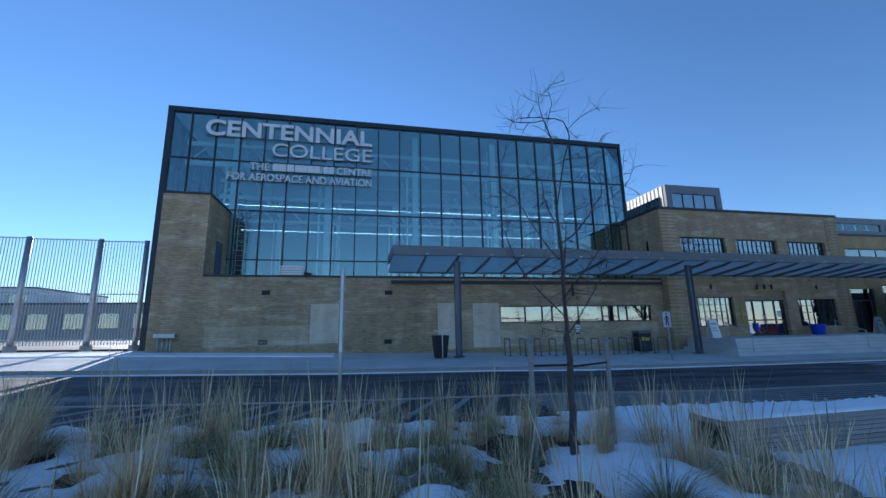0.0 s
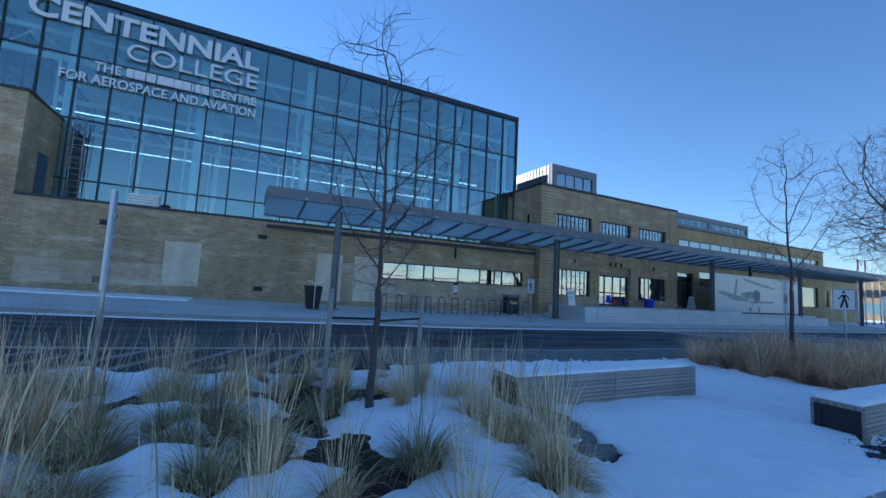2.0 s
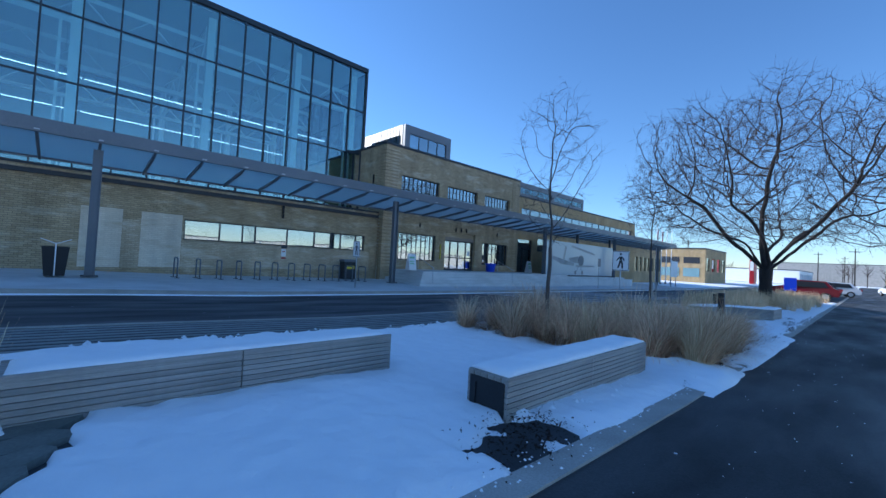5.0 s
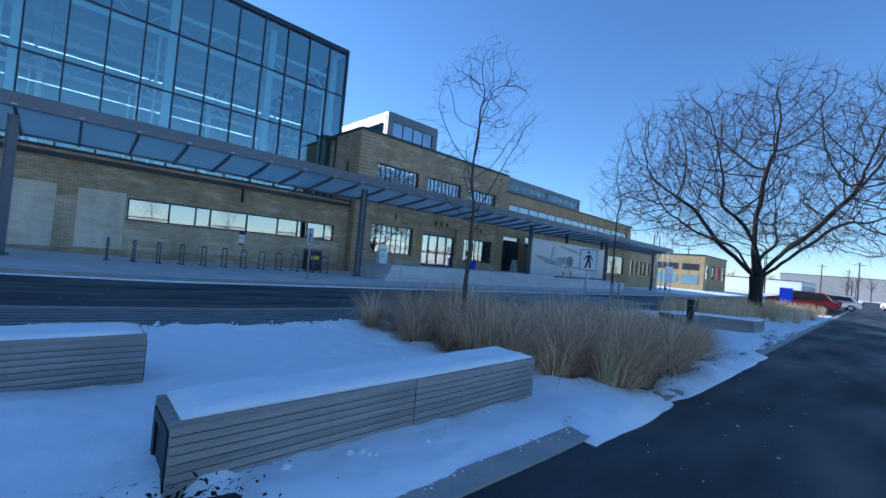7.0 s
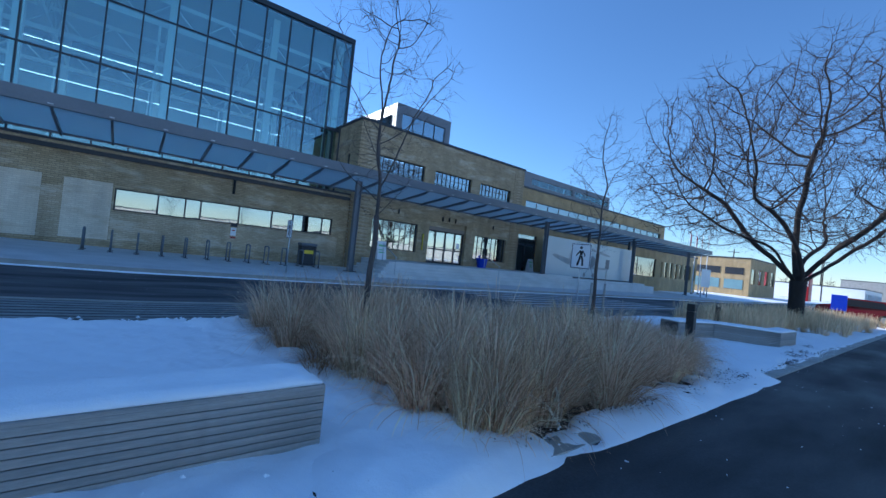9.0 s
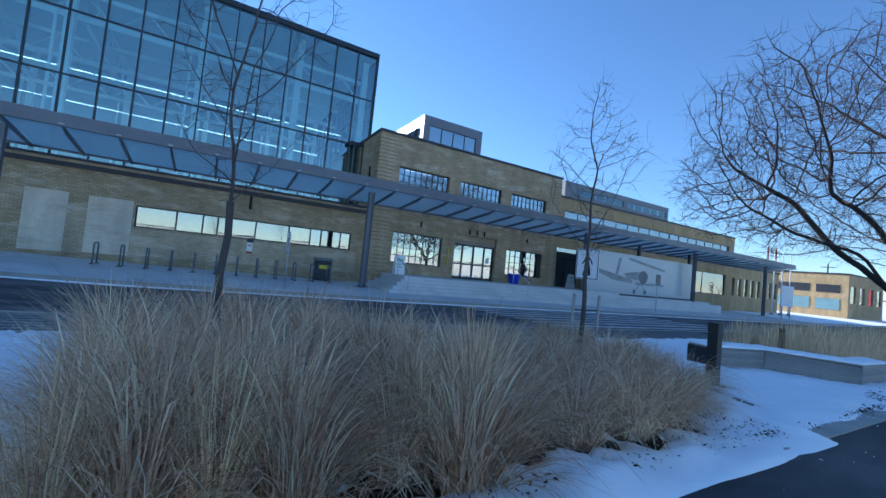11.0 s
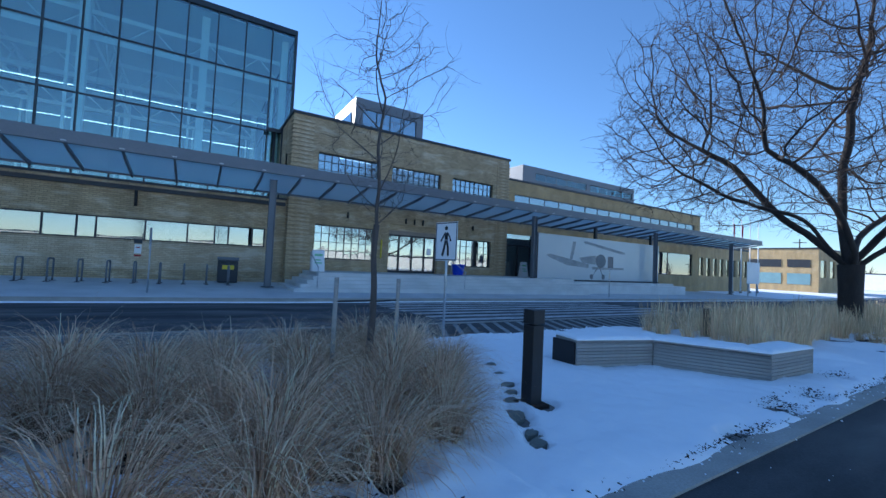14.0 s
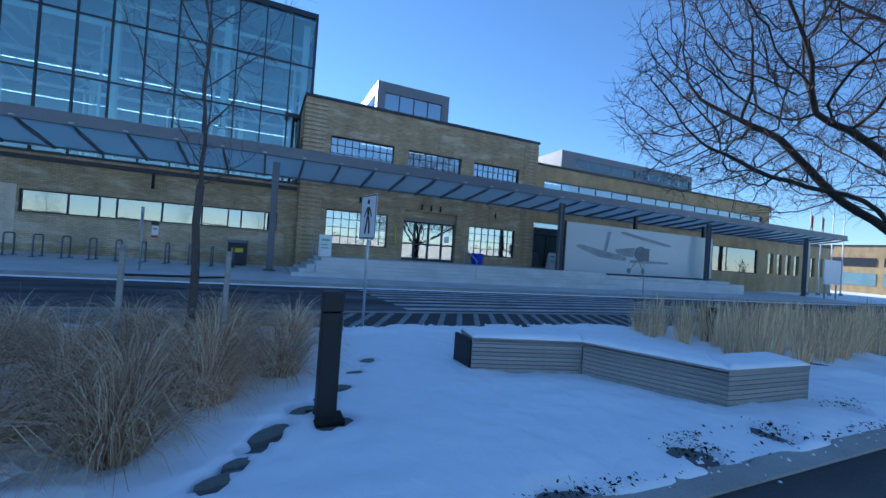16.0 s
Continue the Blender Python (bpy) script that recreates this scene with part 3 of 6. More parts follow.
def window(name, x0, x1, z0, z1, y, cols, rows, frame_m, pane_m, label, fw=0.06, bar=0.03, depth=0.12, xs=None, sill=None):
    """A framed window with each pane and bar its own part."""
    w = thing(name, label, "window", "", "structure", (x0, y, z0))
    inv = Matrix.Translation((-x0, -y, -z0))

    def add(n, bm, m):
        bm.transform(inv)
        return part(n, bm, m, w)
    add("window_frame", boxes((x0, x1, y, y + depth, z0, z0 + fw), (x0, x1, y, y + depth, z1 - fw, z1), (x0, x0 + fw, y, y + depth, z0 + fw, z1 - fw), (x1 - fw, x1, y, y + depth, z0 + fw, z1 - fw)), frame_m)
    ex = xs or [x0 + (x1 - x0) * i / cols for i in range(cols + 1)]
    ez = [z0 + (z1 - z0) * k / rows for k in range(rows + 1)]
    for x in ex[1:-1]:
        add("bar", boxes((x - bar / 2, x + bar / 2, y + 0.01, y + depth - 0.01, z0 + fw, z1 - fw)), frame_m)
    for z in ez[1:-1]:
        add("bar", boxes((x0 + fw, x1 - fw, y + 0.014, y + depth - 0.014, z - bar / 2, z + bar / 2)), frame_m)
    for i in range(len(ex) - 1):
        for k in range(rows):
            bm = boxes((ex[i] + bar / 2, ex[i + 1] - bar / 2, y + 0.05, y + 0.058, ez[k] + bar / 2, ez[k + 1] - bar / 2))
            tilt = Matrix.Translation((ex[i], y + 0.05, ez[k])) @ Matrix.Rotation(random.uniform(-0.006, 0.006), 4, "X") @ Matrix.Rotation(random.uniform(-0.006, 0.006), 4, "Z") @ Matrix.Translation((-ex[i], -y - 0.05, -ez[k]))
            bm.transform(tilt)
            add("pane", bm, pane_m).visible_shadow = False
    if sill:
        add("window_sill", boxes((x0 - 0.05, x1 + 0.05, y - 0.14, y + 0.02, z0 - 0.09, z0 - 0.005)), sill)
    return w


window("window_1", *STRIP, WALL_Y + 0.1, 0, 1, M["steel_dark"], M["glass_strip"], "long low ribbon window in the brick wall", bar=0.07, xs=[8.3, 9.9, 11.0, 11.65, 13.4, 15.05, 16.2, 16.8, 17.9, 18.5])

# entrance block, two storeys
LOW = [(20.9, 24.4, 1.4, 3.3), (25.35, 28.8, 0.75, 3.7), (29.72, 33.2, 1.3, 3.15)]
UP = [(20.9, 24.5, 5.95, 7.3), (25.36, 28.85, 5.95, 7.25), (29.74, 33.2, 5.95, 7.2)]
solid("wall_entrance", wall_along_x(19.5, 34.6, -0.3, 9.15, BLOCK_Y, BLOCK_Y + 0.45, LOW + UP), M["brick"], "buff brick entrance front, two storeys", "wall", "", "structure")
solid("wall_entrance_left", boxes((19.5, 19.95, BLOCK_Y + 0.45, 34, 4.3, 9.15)), M["brick"], "side wall of the entrance block", "wall", "", "structure")
solid("wall_entrance_right", boxes((34.15, 34.6, BLOCK_Y + 0.45, 34, 4.3, 9.15)), M["brick"], "side wall of the entrance block", "wall", "", "structure")
solid("entrance_coping", boxes((19.42, 34.68, BLOCK_Y - 0.08, BLOCK_Y + 0.5, 9.15, 9.3), (19.42, 19.95, BLOCK_Y + 0.5, 34, 9.15, 9.3), (34.15, 34.68, BLOCK_Y + 0.5, 34, 9.15, 9.3)), M["steel_dark"], "metal coping of the entrance block", "trim", "", "structure")
solid("roof_entrance", boxes((19.95, 34.15, BLOCK_Y + 0.45, 34, 8.6, 8.8)), M["concrete"], "flat roof of the entrance block", "roof", "", "structure")
window("window_side", 19.44, 19.5, 5.9, 7.2, BLOCK_Y + 1.3, 1, 1, M["steel_dark"], M["glass_strip"], "small side window")
for i, (xa, xb, za, zb) in enumerate(UP):
    window("window_%d" % (i + 2), xa, xb, za, zb, BLOCK_Y + 0.15, 9, 3, M["steel_dark"], M["glass_strip"], "industrial steel window with many small panes", sill=M["concrete"])
window("window_5", *LOW[0], BLOCK_Y + 0.15, 8, 4, M["steel_dark"], M["glass_door"], "industrial steel window beside the entrance", sill=M["concrete"])
window("window_6", *LOW[2], BLOCK_Y + 0.15, 7, 4, M["steel_dark"], M["glass_door"], "industrial steel window beside the entrance", sill=M["concrete"])


def quoin(x0, x1, y0, y1, z0, z1, name="quoin"):
    """Corner of projecting brick bands."""
    q = thing(name, "ribbed brick corner of projecting courses", "wall", "", "structure")
    z = z0
    me = None
    while z < z1 - 0.12:
        if me is None:
            me = mesh_of("band", boxes((x0, x1, y0, y1, 0, 0.13)), M["brick"])
        ob = new("band", me)
        ob.location.z = z
        ob.parent = q
        z += 0.225
    return q


quoin(19.46, 20.6, BLOCK_Y - 0.05, BLOCK_Y + 0.6, 0.9, 9.1)
quoin(33.5, 34.64, BLOCK_Y - 0.05, BLOCK_Y + 0.4, 0.9, 9.1)

# wing to the far end
WING_Y = 22.5
RIB = (35.6, 61.7, 5.65, 6.93)
solid("wall_wing", wall_along_x(34.6, 62.8, -0.5, 7.9, WING_Y, WING_Y + 0.4, [(34.8, 37.6, 0.75, 3.9), RIB, (54.5, 61.3, 1.4, 3.7), (38.5, 53.5, 2.9, 4.2)]), M["brick_far"], "long tan brick wing", "wall", "", "structure")
solid("wing_coping", boxes((34.6, 62.86, WING_Y - 0.06, WING_Y + 0.45, 7.9, 8.05)), M["steel_dark"], "metal coping of the wing", "trim", "", "structure")
solid("wall_wing_end", boxes((62.4, 62.8, WING_Y + 0.4, 45, -0.5, 7.9)), M["brick_far"], "end wall of the wing", "wall", "", "structure")
solid("roof_wing", boxes((34.6, 62.4, WING_Y + 0.4, 45, 7.4, 7.6)), M["concrete"], "flat roof of the wing", "roof", "", "structure")
window("window_7", *RIB, WING_Y + 0.1, 16, 1, M["steel"], M["glass_strip"], "long upper ribbon window of the wing", bar=0.05)
window("window_8", 54.5, 61.3, 1.4, 3.7, WING_Y + 0.1, 3, 1, M["steel_dark"], M["glass_strip"], "large ground-floor window of the wing", bar=0.08, xs=[54.5, 56.7, 61.3])
window("window_9", 38.5, 53.5, 2.9, 4.2, WING_Y + 0.1, 6, 1, M["steel_dark"], M["glass_strip"], "high window behind the mural")


# ---- glass hall ----
GX0, GX1, GZ0, GZ1 = -11.75, 20.15, 4.2, 15.68
hall = thing("curtain_wall", "blue-tinted glass curtain wall with dark mullions", "glass facade", "", "structure")
cols = [GX0 + 0.3] + [-10.35 + 1.453 * i for i in range(21)] + [GX1 - 0.12]
rows_z = [GZ0, 5.95, 9.05, 12.3, GZ1 - 0.35]
for x in cols:
    part("mullion", boxes((x - 0.035, x + 0.035, GLASS_Y - 0.09, GLASS_Y + 0.1, GZ0, GZ1 - 0.3)), M["mullion"], hall)
for z in rows_z[1:-1]:
    part("transom", boxes((cols[0], cols[-1], GLASS_Y - 0.05, GLASS_Y + 0.07, z - 0.035, z + 0.035)), M["mullion"], hall)
for xa, xb in zip(cols, cols[1:]):
    for za, zb in zip(rows_z, rows_z[1:]):
        bm = boxes((xa + 0.03, xb - 0.03, GLASS_Y, GLASS_Y + 0.02, za + 0.03, zb - 0.03))
        c = Vector(((xa + xb) / 2, GLASS_Y, (za + zb) / 2))
        bm.transform(Matrix.Translation(c) @ Matrix.Rotation(random.uniform(-0.003, 0.003), 4, "X") @ Matrix.Rotation(random.uniform(-0.003, 0.003), 4, "Z") @ Matrix.Translation(-c))
        part("pane", bm, M["glass_wall"], hall).visible_shadow = False
part("roof_edge", boxes((GX0, GX1, GLASS_Y - 0.12, GLASS_Y + 0.3, GZ1 - 0.32, GZ1)), M["mullion"], hall)
part("corner_post", boxes((GX0, GX0 + 0.28, GLASS_Y - 0.1, GLASS_Y + 0.3, -0.2, GZ1 - 0.32)), M["mullion"], hall)
part("corner_post", boxes((GX1 - 0.12, GX1, GLASS_Y - 0.1, GLASS_Y + 0.2, GZ0, GZ1 - 0.32)), M["mullion"], hall)
HALL_BACK = 44.0
solid("hall_roof", boxes((GX0, GX1, GLASS_Y + 0.3, HALL_BACK, GZ1 - 0.35, GZ1 - 0.05)), M["wall_in"], "flat roof deck of the glass hall", "roof", "", "structure")
solid("hall_back_wall", wall_along_x(GX0, GX1, -0.5, GZ1 - 0.05, HALL_BACK, HALL_BACK + 0.3), M["hall_back"], "plain back wall of the glass hall", "wall", "", "structure")
solid("hall_floor", boxes((GX0 + 0.3, GX1, GLASS_Y + 0.1, HALL_BACK, -0.2, 0.3)), M["floor_in"], "hall floor", "floor", "", "structure")


def side_glass(name, x, ya, yb, zlist, n):
    w = thing(name, "glazed side of the hall with dark mullions", "glass facade", "", "structure")
    ys = [ya + (yb - ya) * i / n for i in range(n + 1)]
    for y in ys:
        part("mullion", boxes((x - 0.08, x + 0.08, y - 0.035, y + 0.035, zlist[0], zlist[-1])), M["mullion"], w)
    for z in zlist:
        part("transom", boxes((x - 0.05, x + 0.05, ya, yb, z - 0.035, z + 0.035)), M["mullion"], w)
    for y0, y1 in zip(ys, ys[1:]):
        for z0, z1 in zip(zlist, zlist[1:]):
            part("pane", boxes((x - 0.01, x + 0.01, y0 + 0.03, y1 - 0.03, z0 + 0.03, z1 - 0.03)), M["glass_wall"], w)


side_glass("curtain_wall_right", GX1 - 0.06, GLASS_Y + 0.2, HALL_BACK, [GZ0, 9.05, 12.3, GZ1 - 0.35], 10)
side_glass("curtain_wall_left", GX0 + 0.15, GLASS_Y + 0.3, HALL_BACK, [0.3, 4.4, 9.05, 12.3, GZ1 - 0.35], 10)

# steel frame inside
frame_in = thing("hall_frame", "white steel columns and roof trusses inside the hall", "steel frame", "", "structure")
BAYS = (-7.9, -2.0, 3.95, 9.85, 15.2)
for y in (27.2, 43.0):
    for x in BAYS + (19.6,):
        part("column", boxes((x - 0.2, x + 0.2, y - 0.2, y + 0.2, 0.3, GZ1 - 0.4)), M["white"], frame_in)
        part("post", boxes((x - 0.62, x - 0.5, y - 0.06, y + 0.06, 0.3, 12.6)), M["white"], frame_in)
for x in BAYS:
    bm = boxes((x - 0.1, x + 0.1, 28.2, 42.8, 12.9, 13.2), (x - 0.1, x + 0.1, 28.2, 42.8, GZ1 - 0.7, GZ1 - 0.45))
    for i in range(8):
        y0, y1 = 28.2 + i * 1.82, 28.2 + (i + 1) * 1.82
        za, zb = (13.1, GZ1 - 0.6) if i % 2 else (GZ1 - 0.6, 13.1)
        tube(bm, ((x, y0, za), (x, y1, zb)), (0.07, 0.07), 5)
    part("truss", bm, M["white"], frame_in)
for y in (28.0, 35.0, 42.8):
    bm = boxes((GX0 + 0.5, GX1 - 0.3, y - 0.1, y + 0.1, 12.6, 12.9), (GX0 + 0.5, GX1 - 0.3, y - 0.1, y + 0.1, 14.0, 14.25))
    for i in range(11):
        x0 = -11.2 + i * 2.8
        tube(bm, ((x0, y, 12.75), (x0 + 1.4, y, 14.1), (x0 + 2.8, y, 12.75)), (0.06, 0.06, 0.06), 5)
    part("truss", bm, M["white"], frame_in)
for y in (30.6, 38.5):
    for i in range(6):
        x = -10.4 + i * 4.95
        lamp = thing("linear_lamp", "lit white linear lamp hanging in the hall", "lamp", "lamps in the glass hall")
        part("housing", boxes((x, x + 4.85, y - 0.03, y + 0.03, 10.75, 10.83)), M["white"], lamp)
        part("tube", boxes((x, x + 4.85, y - 0.01, y + 0.01, 10.728, 10.748)), M["light"], lamp)
        for q in (0.5, 4.1):
            part("cable", boxes((x + q, x + q + 0.01, y - 0.005, y + 0.005, 10.83, GZ1 - 0.35)), M["steel_dark"], lamp)


# ---- penthouse and roof monitor ----
def penthouse():
    p = thing("penthouse", "grey metal-clad rooftop penthouse", "roof structure", "", "structure")
    part("wall", wall_along_x(24.3, 29.65, 8.8, 12.75, 26.5, 26.8, [(24.85, 29.1, 10.3, 12.05)]), M["steel"], p)
    part("side", boxes((24.3, 24.6, 26.8, 36, 8.8, 12.75)), M["zinc"], p)
    part("side", boxes((29.35, 29.65, 26.8, 36, 8.8, 12.75)), M["zinc"], p)
    part("roof", boxes((24.6, 29.35, 26.8, 36, 12.4, 12.7)), M["steel"], p)
    part("side_window", boxes((24.24, 24.298, 27.2, 31.5, 10.3, 11.9)), M["glass_strip"], p)
    part("end", boxes((24.6, 29.35, 35.7, 36, 8.8, 12.4)), M["zinc"], p)
    for i in range(20):
        part("rib", boxes((24.27, 24.303, 26.85 + i * 0.45, 26.9 + i * 0.45, 8.8, 12.75)), M["zinc"], p)
    for i in range(4):
        x = 24.85 + i * 4.25 / 4
        part("pane", boxes((x + 0.03, x + 1.03, 26.6, 26.62, 10.33, 12.02)), M["glass_strip"], p)
        part("bar", boxes((x - 0.03, x + 0.03, 26.56, 26.66, 10.3, 12.05)), M["mullion"], p)
    q = thing("roof_monitor", "long grey metal roof monitor with a strip window", "roof structure", "", "structure")
    part("wall", wall_along_x(43.5, 62.0, 7.6, 11.9, 30.0, 30.3, [(45.0, 53.0, 10.55, 11.3), (53.6, 61.6, 10.55, 11.3)]), M["steel"], q)
    part("side", boxes((43.2, 43.5, 30.0, 40, 7.6, 11.9)), M["steel"], q)
    part("roof", boxes((43.5, 62.0, 30.3, 40, 11.5, 11.8)), M["steel"], q)
    part("end", boxes((61.7, 62.0, 30.3, 40, 7.6, 11.5)), M["zinc"], q)
    for xa, xb in ((45.0, 53.0), (53.6, 61.6)):
        for i in range(5):
            w = (xb - xa) / 5
            part("pane", boxes((xa + i * w + 0.03, xa + (i + 1) * w - 0.03, 30.1, 30.12, 10.57, 11.28)), M["glass_wall"], q)


penthouse()


# ---- canopy ----
def canopy():
    c = thing("entrance_canopy", "long slate-grey steel and glass canopy on dark posts", "canopy", "", "structure")
    x0, x1, yf, yb = 1.7, 67.8, 18.6, 21.75
    part("fascia", boxes((x0, x1, yf - 0.06, yf + 0.06, 5.08, 5.5)), M["steel"], c)
    part("edge", boxes((x0, x1, yf - 0.16, yf + 0.02, 5.02, 5.078)), M["steel"], c)
    part("end_fascia", boxes((x0 - 0.06, x0, yf - 0.06, yb, 5.08, 5.5)), M["steel"], c)
    part("back_beam", boxes((x0, x1, yb - 0.06, yb, 4.6, 4.7)), M["steel"], c)

    def soffit(y):
        return 5.05 - (y - yf) / (yb - yf) * 0.4
    n = int((x1 - x0) / 1.61)
    beam = None
    for i in range(n + 1):
        x = x0 + 1.55 + i * 1.61
        if x > x1:
            break
        if beam is None:
            bm = bmesh.new()
            prof = ((yf + 0.06, 5.02), (19.2, 4.86), (21.65, 4.55), (21.65, 4.68), (yf + 0.06, 5.075))
            a = [bm.verts.new((-0.04, y, z)) for y, z in prof]
            b = [bm.verts.new((0.04, y, z)) for y, z in prof]
            bm.faces.new(a)
            bm.faces.new(b[::-1])
            for k in range(5):
                bm.faces.new((a[k], b[k], b[(k + 1) % 5], a[(k + 1) % 5]))
            beam = mesh_of("beam", bm, M["steel"])
        ob = new("beam", beam)
        ob.location.x, ob.parent = x, c
        bm = bmesh.new()
        v = [bm.verts.new(q) for q in ((x - 1.57, yf + 0.07, soffit(yf) + 0.03), (x - 0.04, yf + 0.07, soffit(yf) + 0.03), (x - 0.04, yb, soffit(yb) + 0.03), (x - 1.57, yb, soffit(yb) + 0.03))]
        bm.faces.new(v)
        r = bmesh.ops.extrude_face_region(bm, geom=bm.faces[:])
        for q in r["geom"]:
            if isinstance(q, bmesh.types.BMVert):
                q.co.z += 0.015
        part("glass_panel", bm, M["glass_roof"], c)
        part("clip", boxes((x - 0.07, x + 0.07, yf - 0.2, yf - 0.06, 5.08, 5.11)), M["galv"], c)
    for x, z in ((4.83, top(4.83, 19)), (18.23, top(18.23, 19)), (34.33, 0.72), (48.3, 0.3), (61.75, -0.3)):
        post = part("post", boxes((x - 0.14, x + 0.14, 18.99, 19.01, z, 4.84), (x - 0.14, x - 0.115, 18.88, 19.12, z, 4.84), (x + 0.115, x + 0.14, 18.88, 19.12, z, 4.84)), M["steel"], c)
        part("base_plate", boxes((x - 0.24, x + 0.24, 18.78, 19.22, z, z + 0.03)), M["steel_dark"], post)
    part("post", boxes((41.5, 41.7, 19.75, 19.95, 0.3, 4.74)), M["steel_dark"], c)
    part("post", boxes((48.9, 49.1, 19.75, 19.95, 0.3, 4.74)), M["steel_dark"], c)


canopy()


# ---- entrance platform and steps ----
def steps():
    s = thing("entrance_steps", "wide concrete steps up to the entrance", "steps", "", "structure")
    high, n = 0.75, 5
    h = (high - top(27, 18)) / n
    part("landing", boxes((20.4, 38.0, 18.75, WING_Y, -0.2, high)), M["pavement"], s)
    for i in range(n - 1):
        z = high - (i + 1) * h
        d = 0.34 * (i + 1)
        part("step", boxes((20.4 - d, 38.0, 18.75 - d, 18.75 - d + 0.34, -0.2, z)), M["pavement"], s)
        part("step", boxes((20.4 - d, 20.4 - d + 0.34, 18.75 - d + 0.342, 21.3, -0.2, z)), M["pavement"], s)


steps()
solid("mural_plinth", boxes((34.9, 51.8, 18.3, 20.2, -0.3, 0.42), (36.0, 51.0, 18.9, 20.2, 0.424, 0.6)), M["pavement"], "pale concrete plinth below the mural", "plinth", "", "structure")

# ---- rooms behind the windows ----
solid("room_low_back", boxes((-9.5, 19.5, 25.6, 25.8, -0.3, 4.1)), M["wall_in"], "back wall of the low rooms", "wall", "", "structure")
solid("room_floor", boxes((-9.5, 62.4, WALL_Y + 0.45, 25.6, -0.3, 0.6)), M["floor_in"], "floor of the ground-floor rooms", "floor", "", "structure")
# coloured dark so that the rooms behind the windows look unlit
solid("room_block_back", boxes((19.95, 34.15, 31.0, 31.2, -0.3, 8.6)), M["unlit_in"], "inner wall behind the entrance, coloured dark as an unlit room", "wall", "", "structure")
solid("room_block_floor", boxes((19.95, 34.15, 25.6, 31.0, -0.3, 0.62)), M["floor_in"], "lobby floor", "floor", "", "structure")
solid("room_block_slab", boxes((19.95, 34.15, BLOCK_Y + 0.46, 31.0, 4.2, 4.8)), M["wall_in"], "floor slab between the storeys", "floor", "", "structure")
solid("room_block_left", boxes((19.55, 19.9, BLOCK_Y + 0.46, 31.0, -0.3, 4.29)), M["wall_in"], "side wall of the lobby", "wall", "", "structure")
solid("room_block_right", boxes((34.2, 34.55, BLOCK_Y + 0.46, 31.0, -0.3, 4.29)), M["wall_in"], "side wall of the lobby", "wall", "", "structure")
solid("room_wing_back", boxes((34.6, 62.4, 30.0, 30.2, -0.5, 7.4)), M["wall_in"], "inner wall of the wing", "wall", "", "structure")
solid("room_wing_slab", boxes((34.6, 62.4, WING_Y + 0.42, 30.0, 4.3, 4.8)), M["wall_in"], "floor slab of the wing", "floor", "", "structure")
for x, y, z, w in ((21.5, 24.5, 8.48, 2.4), (23.6, 27.5, 8.48, 2.4), (26.2, 24.5, 8.48, 2.4), (27.0, 27.5, 8.48, 2.4), (31.0, 24.6, 8.48, 2.0), (37.0, 25.0, 7.28, 2.0), (41.0, 25.0, 7.28, 2.0), (45.0, 25.0, 7.28, 2.0), (30.0, 24.4, 4.08, 2.6)):
    lamp = thing("linear_lamp", "lit linear ceiling lamp behind a window", "lamp", "lamps behind the windows")
    part("housing", boxes((x, x + w, y - 0.06, y + 0.06, z + 0.05, z + 0.12)), M["white"], lamp)
    part("tube", boxes((x, x + w, y - 0.05, y + 0.05, z, z + 0.048)), M["light"], lamp)


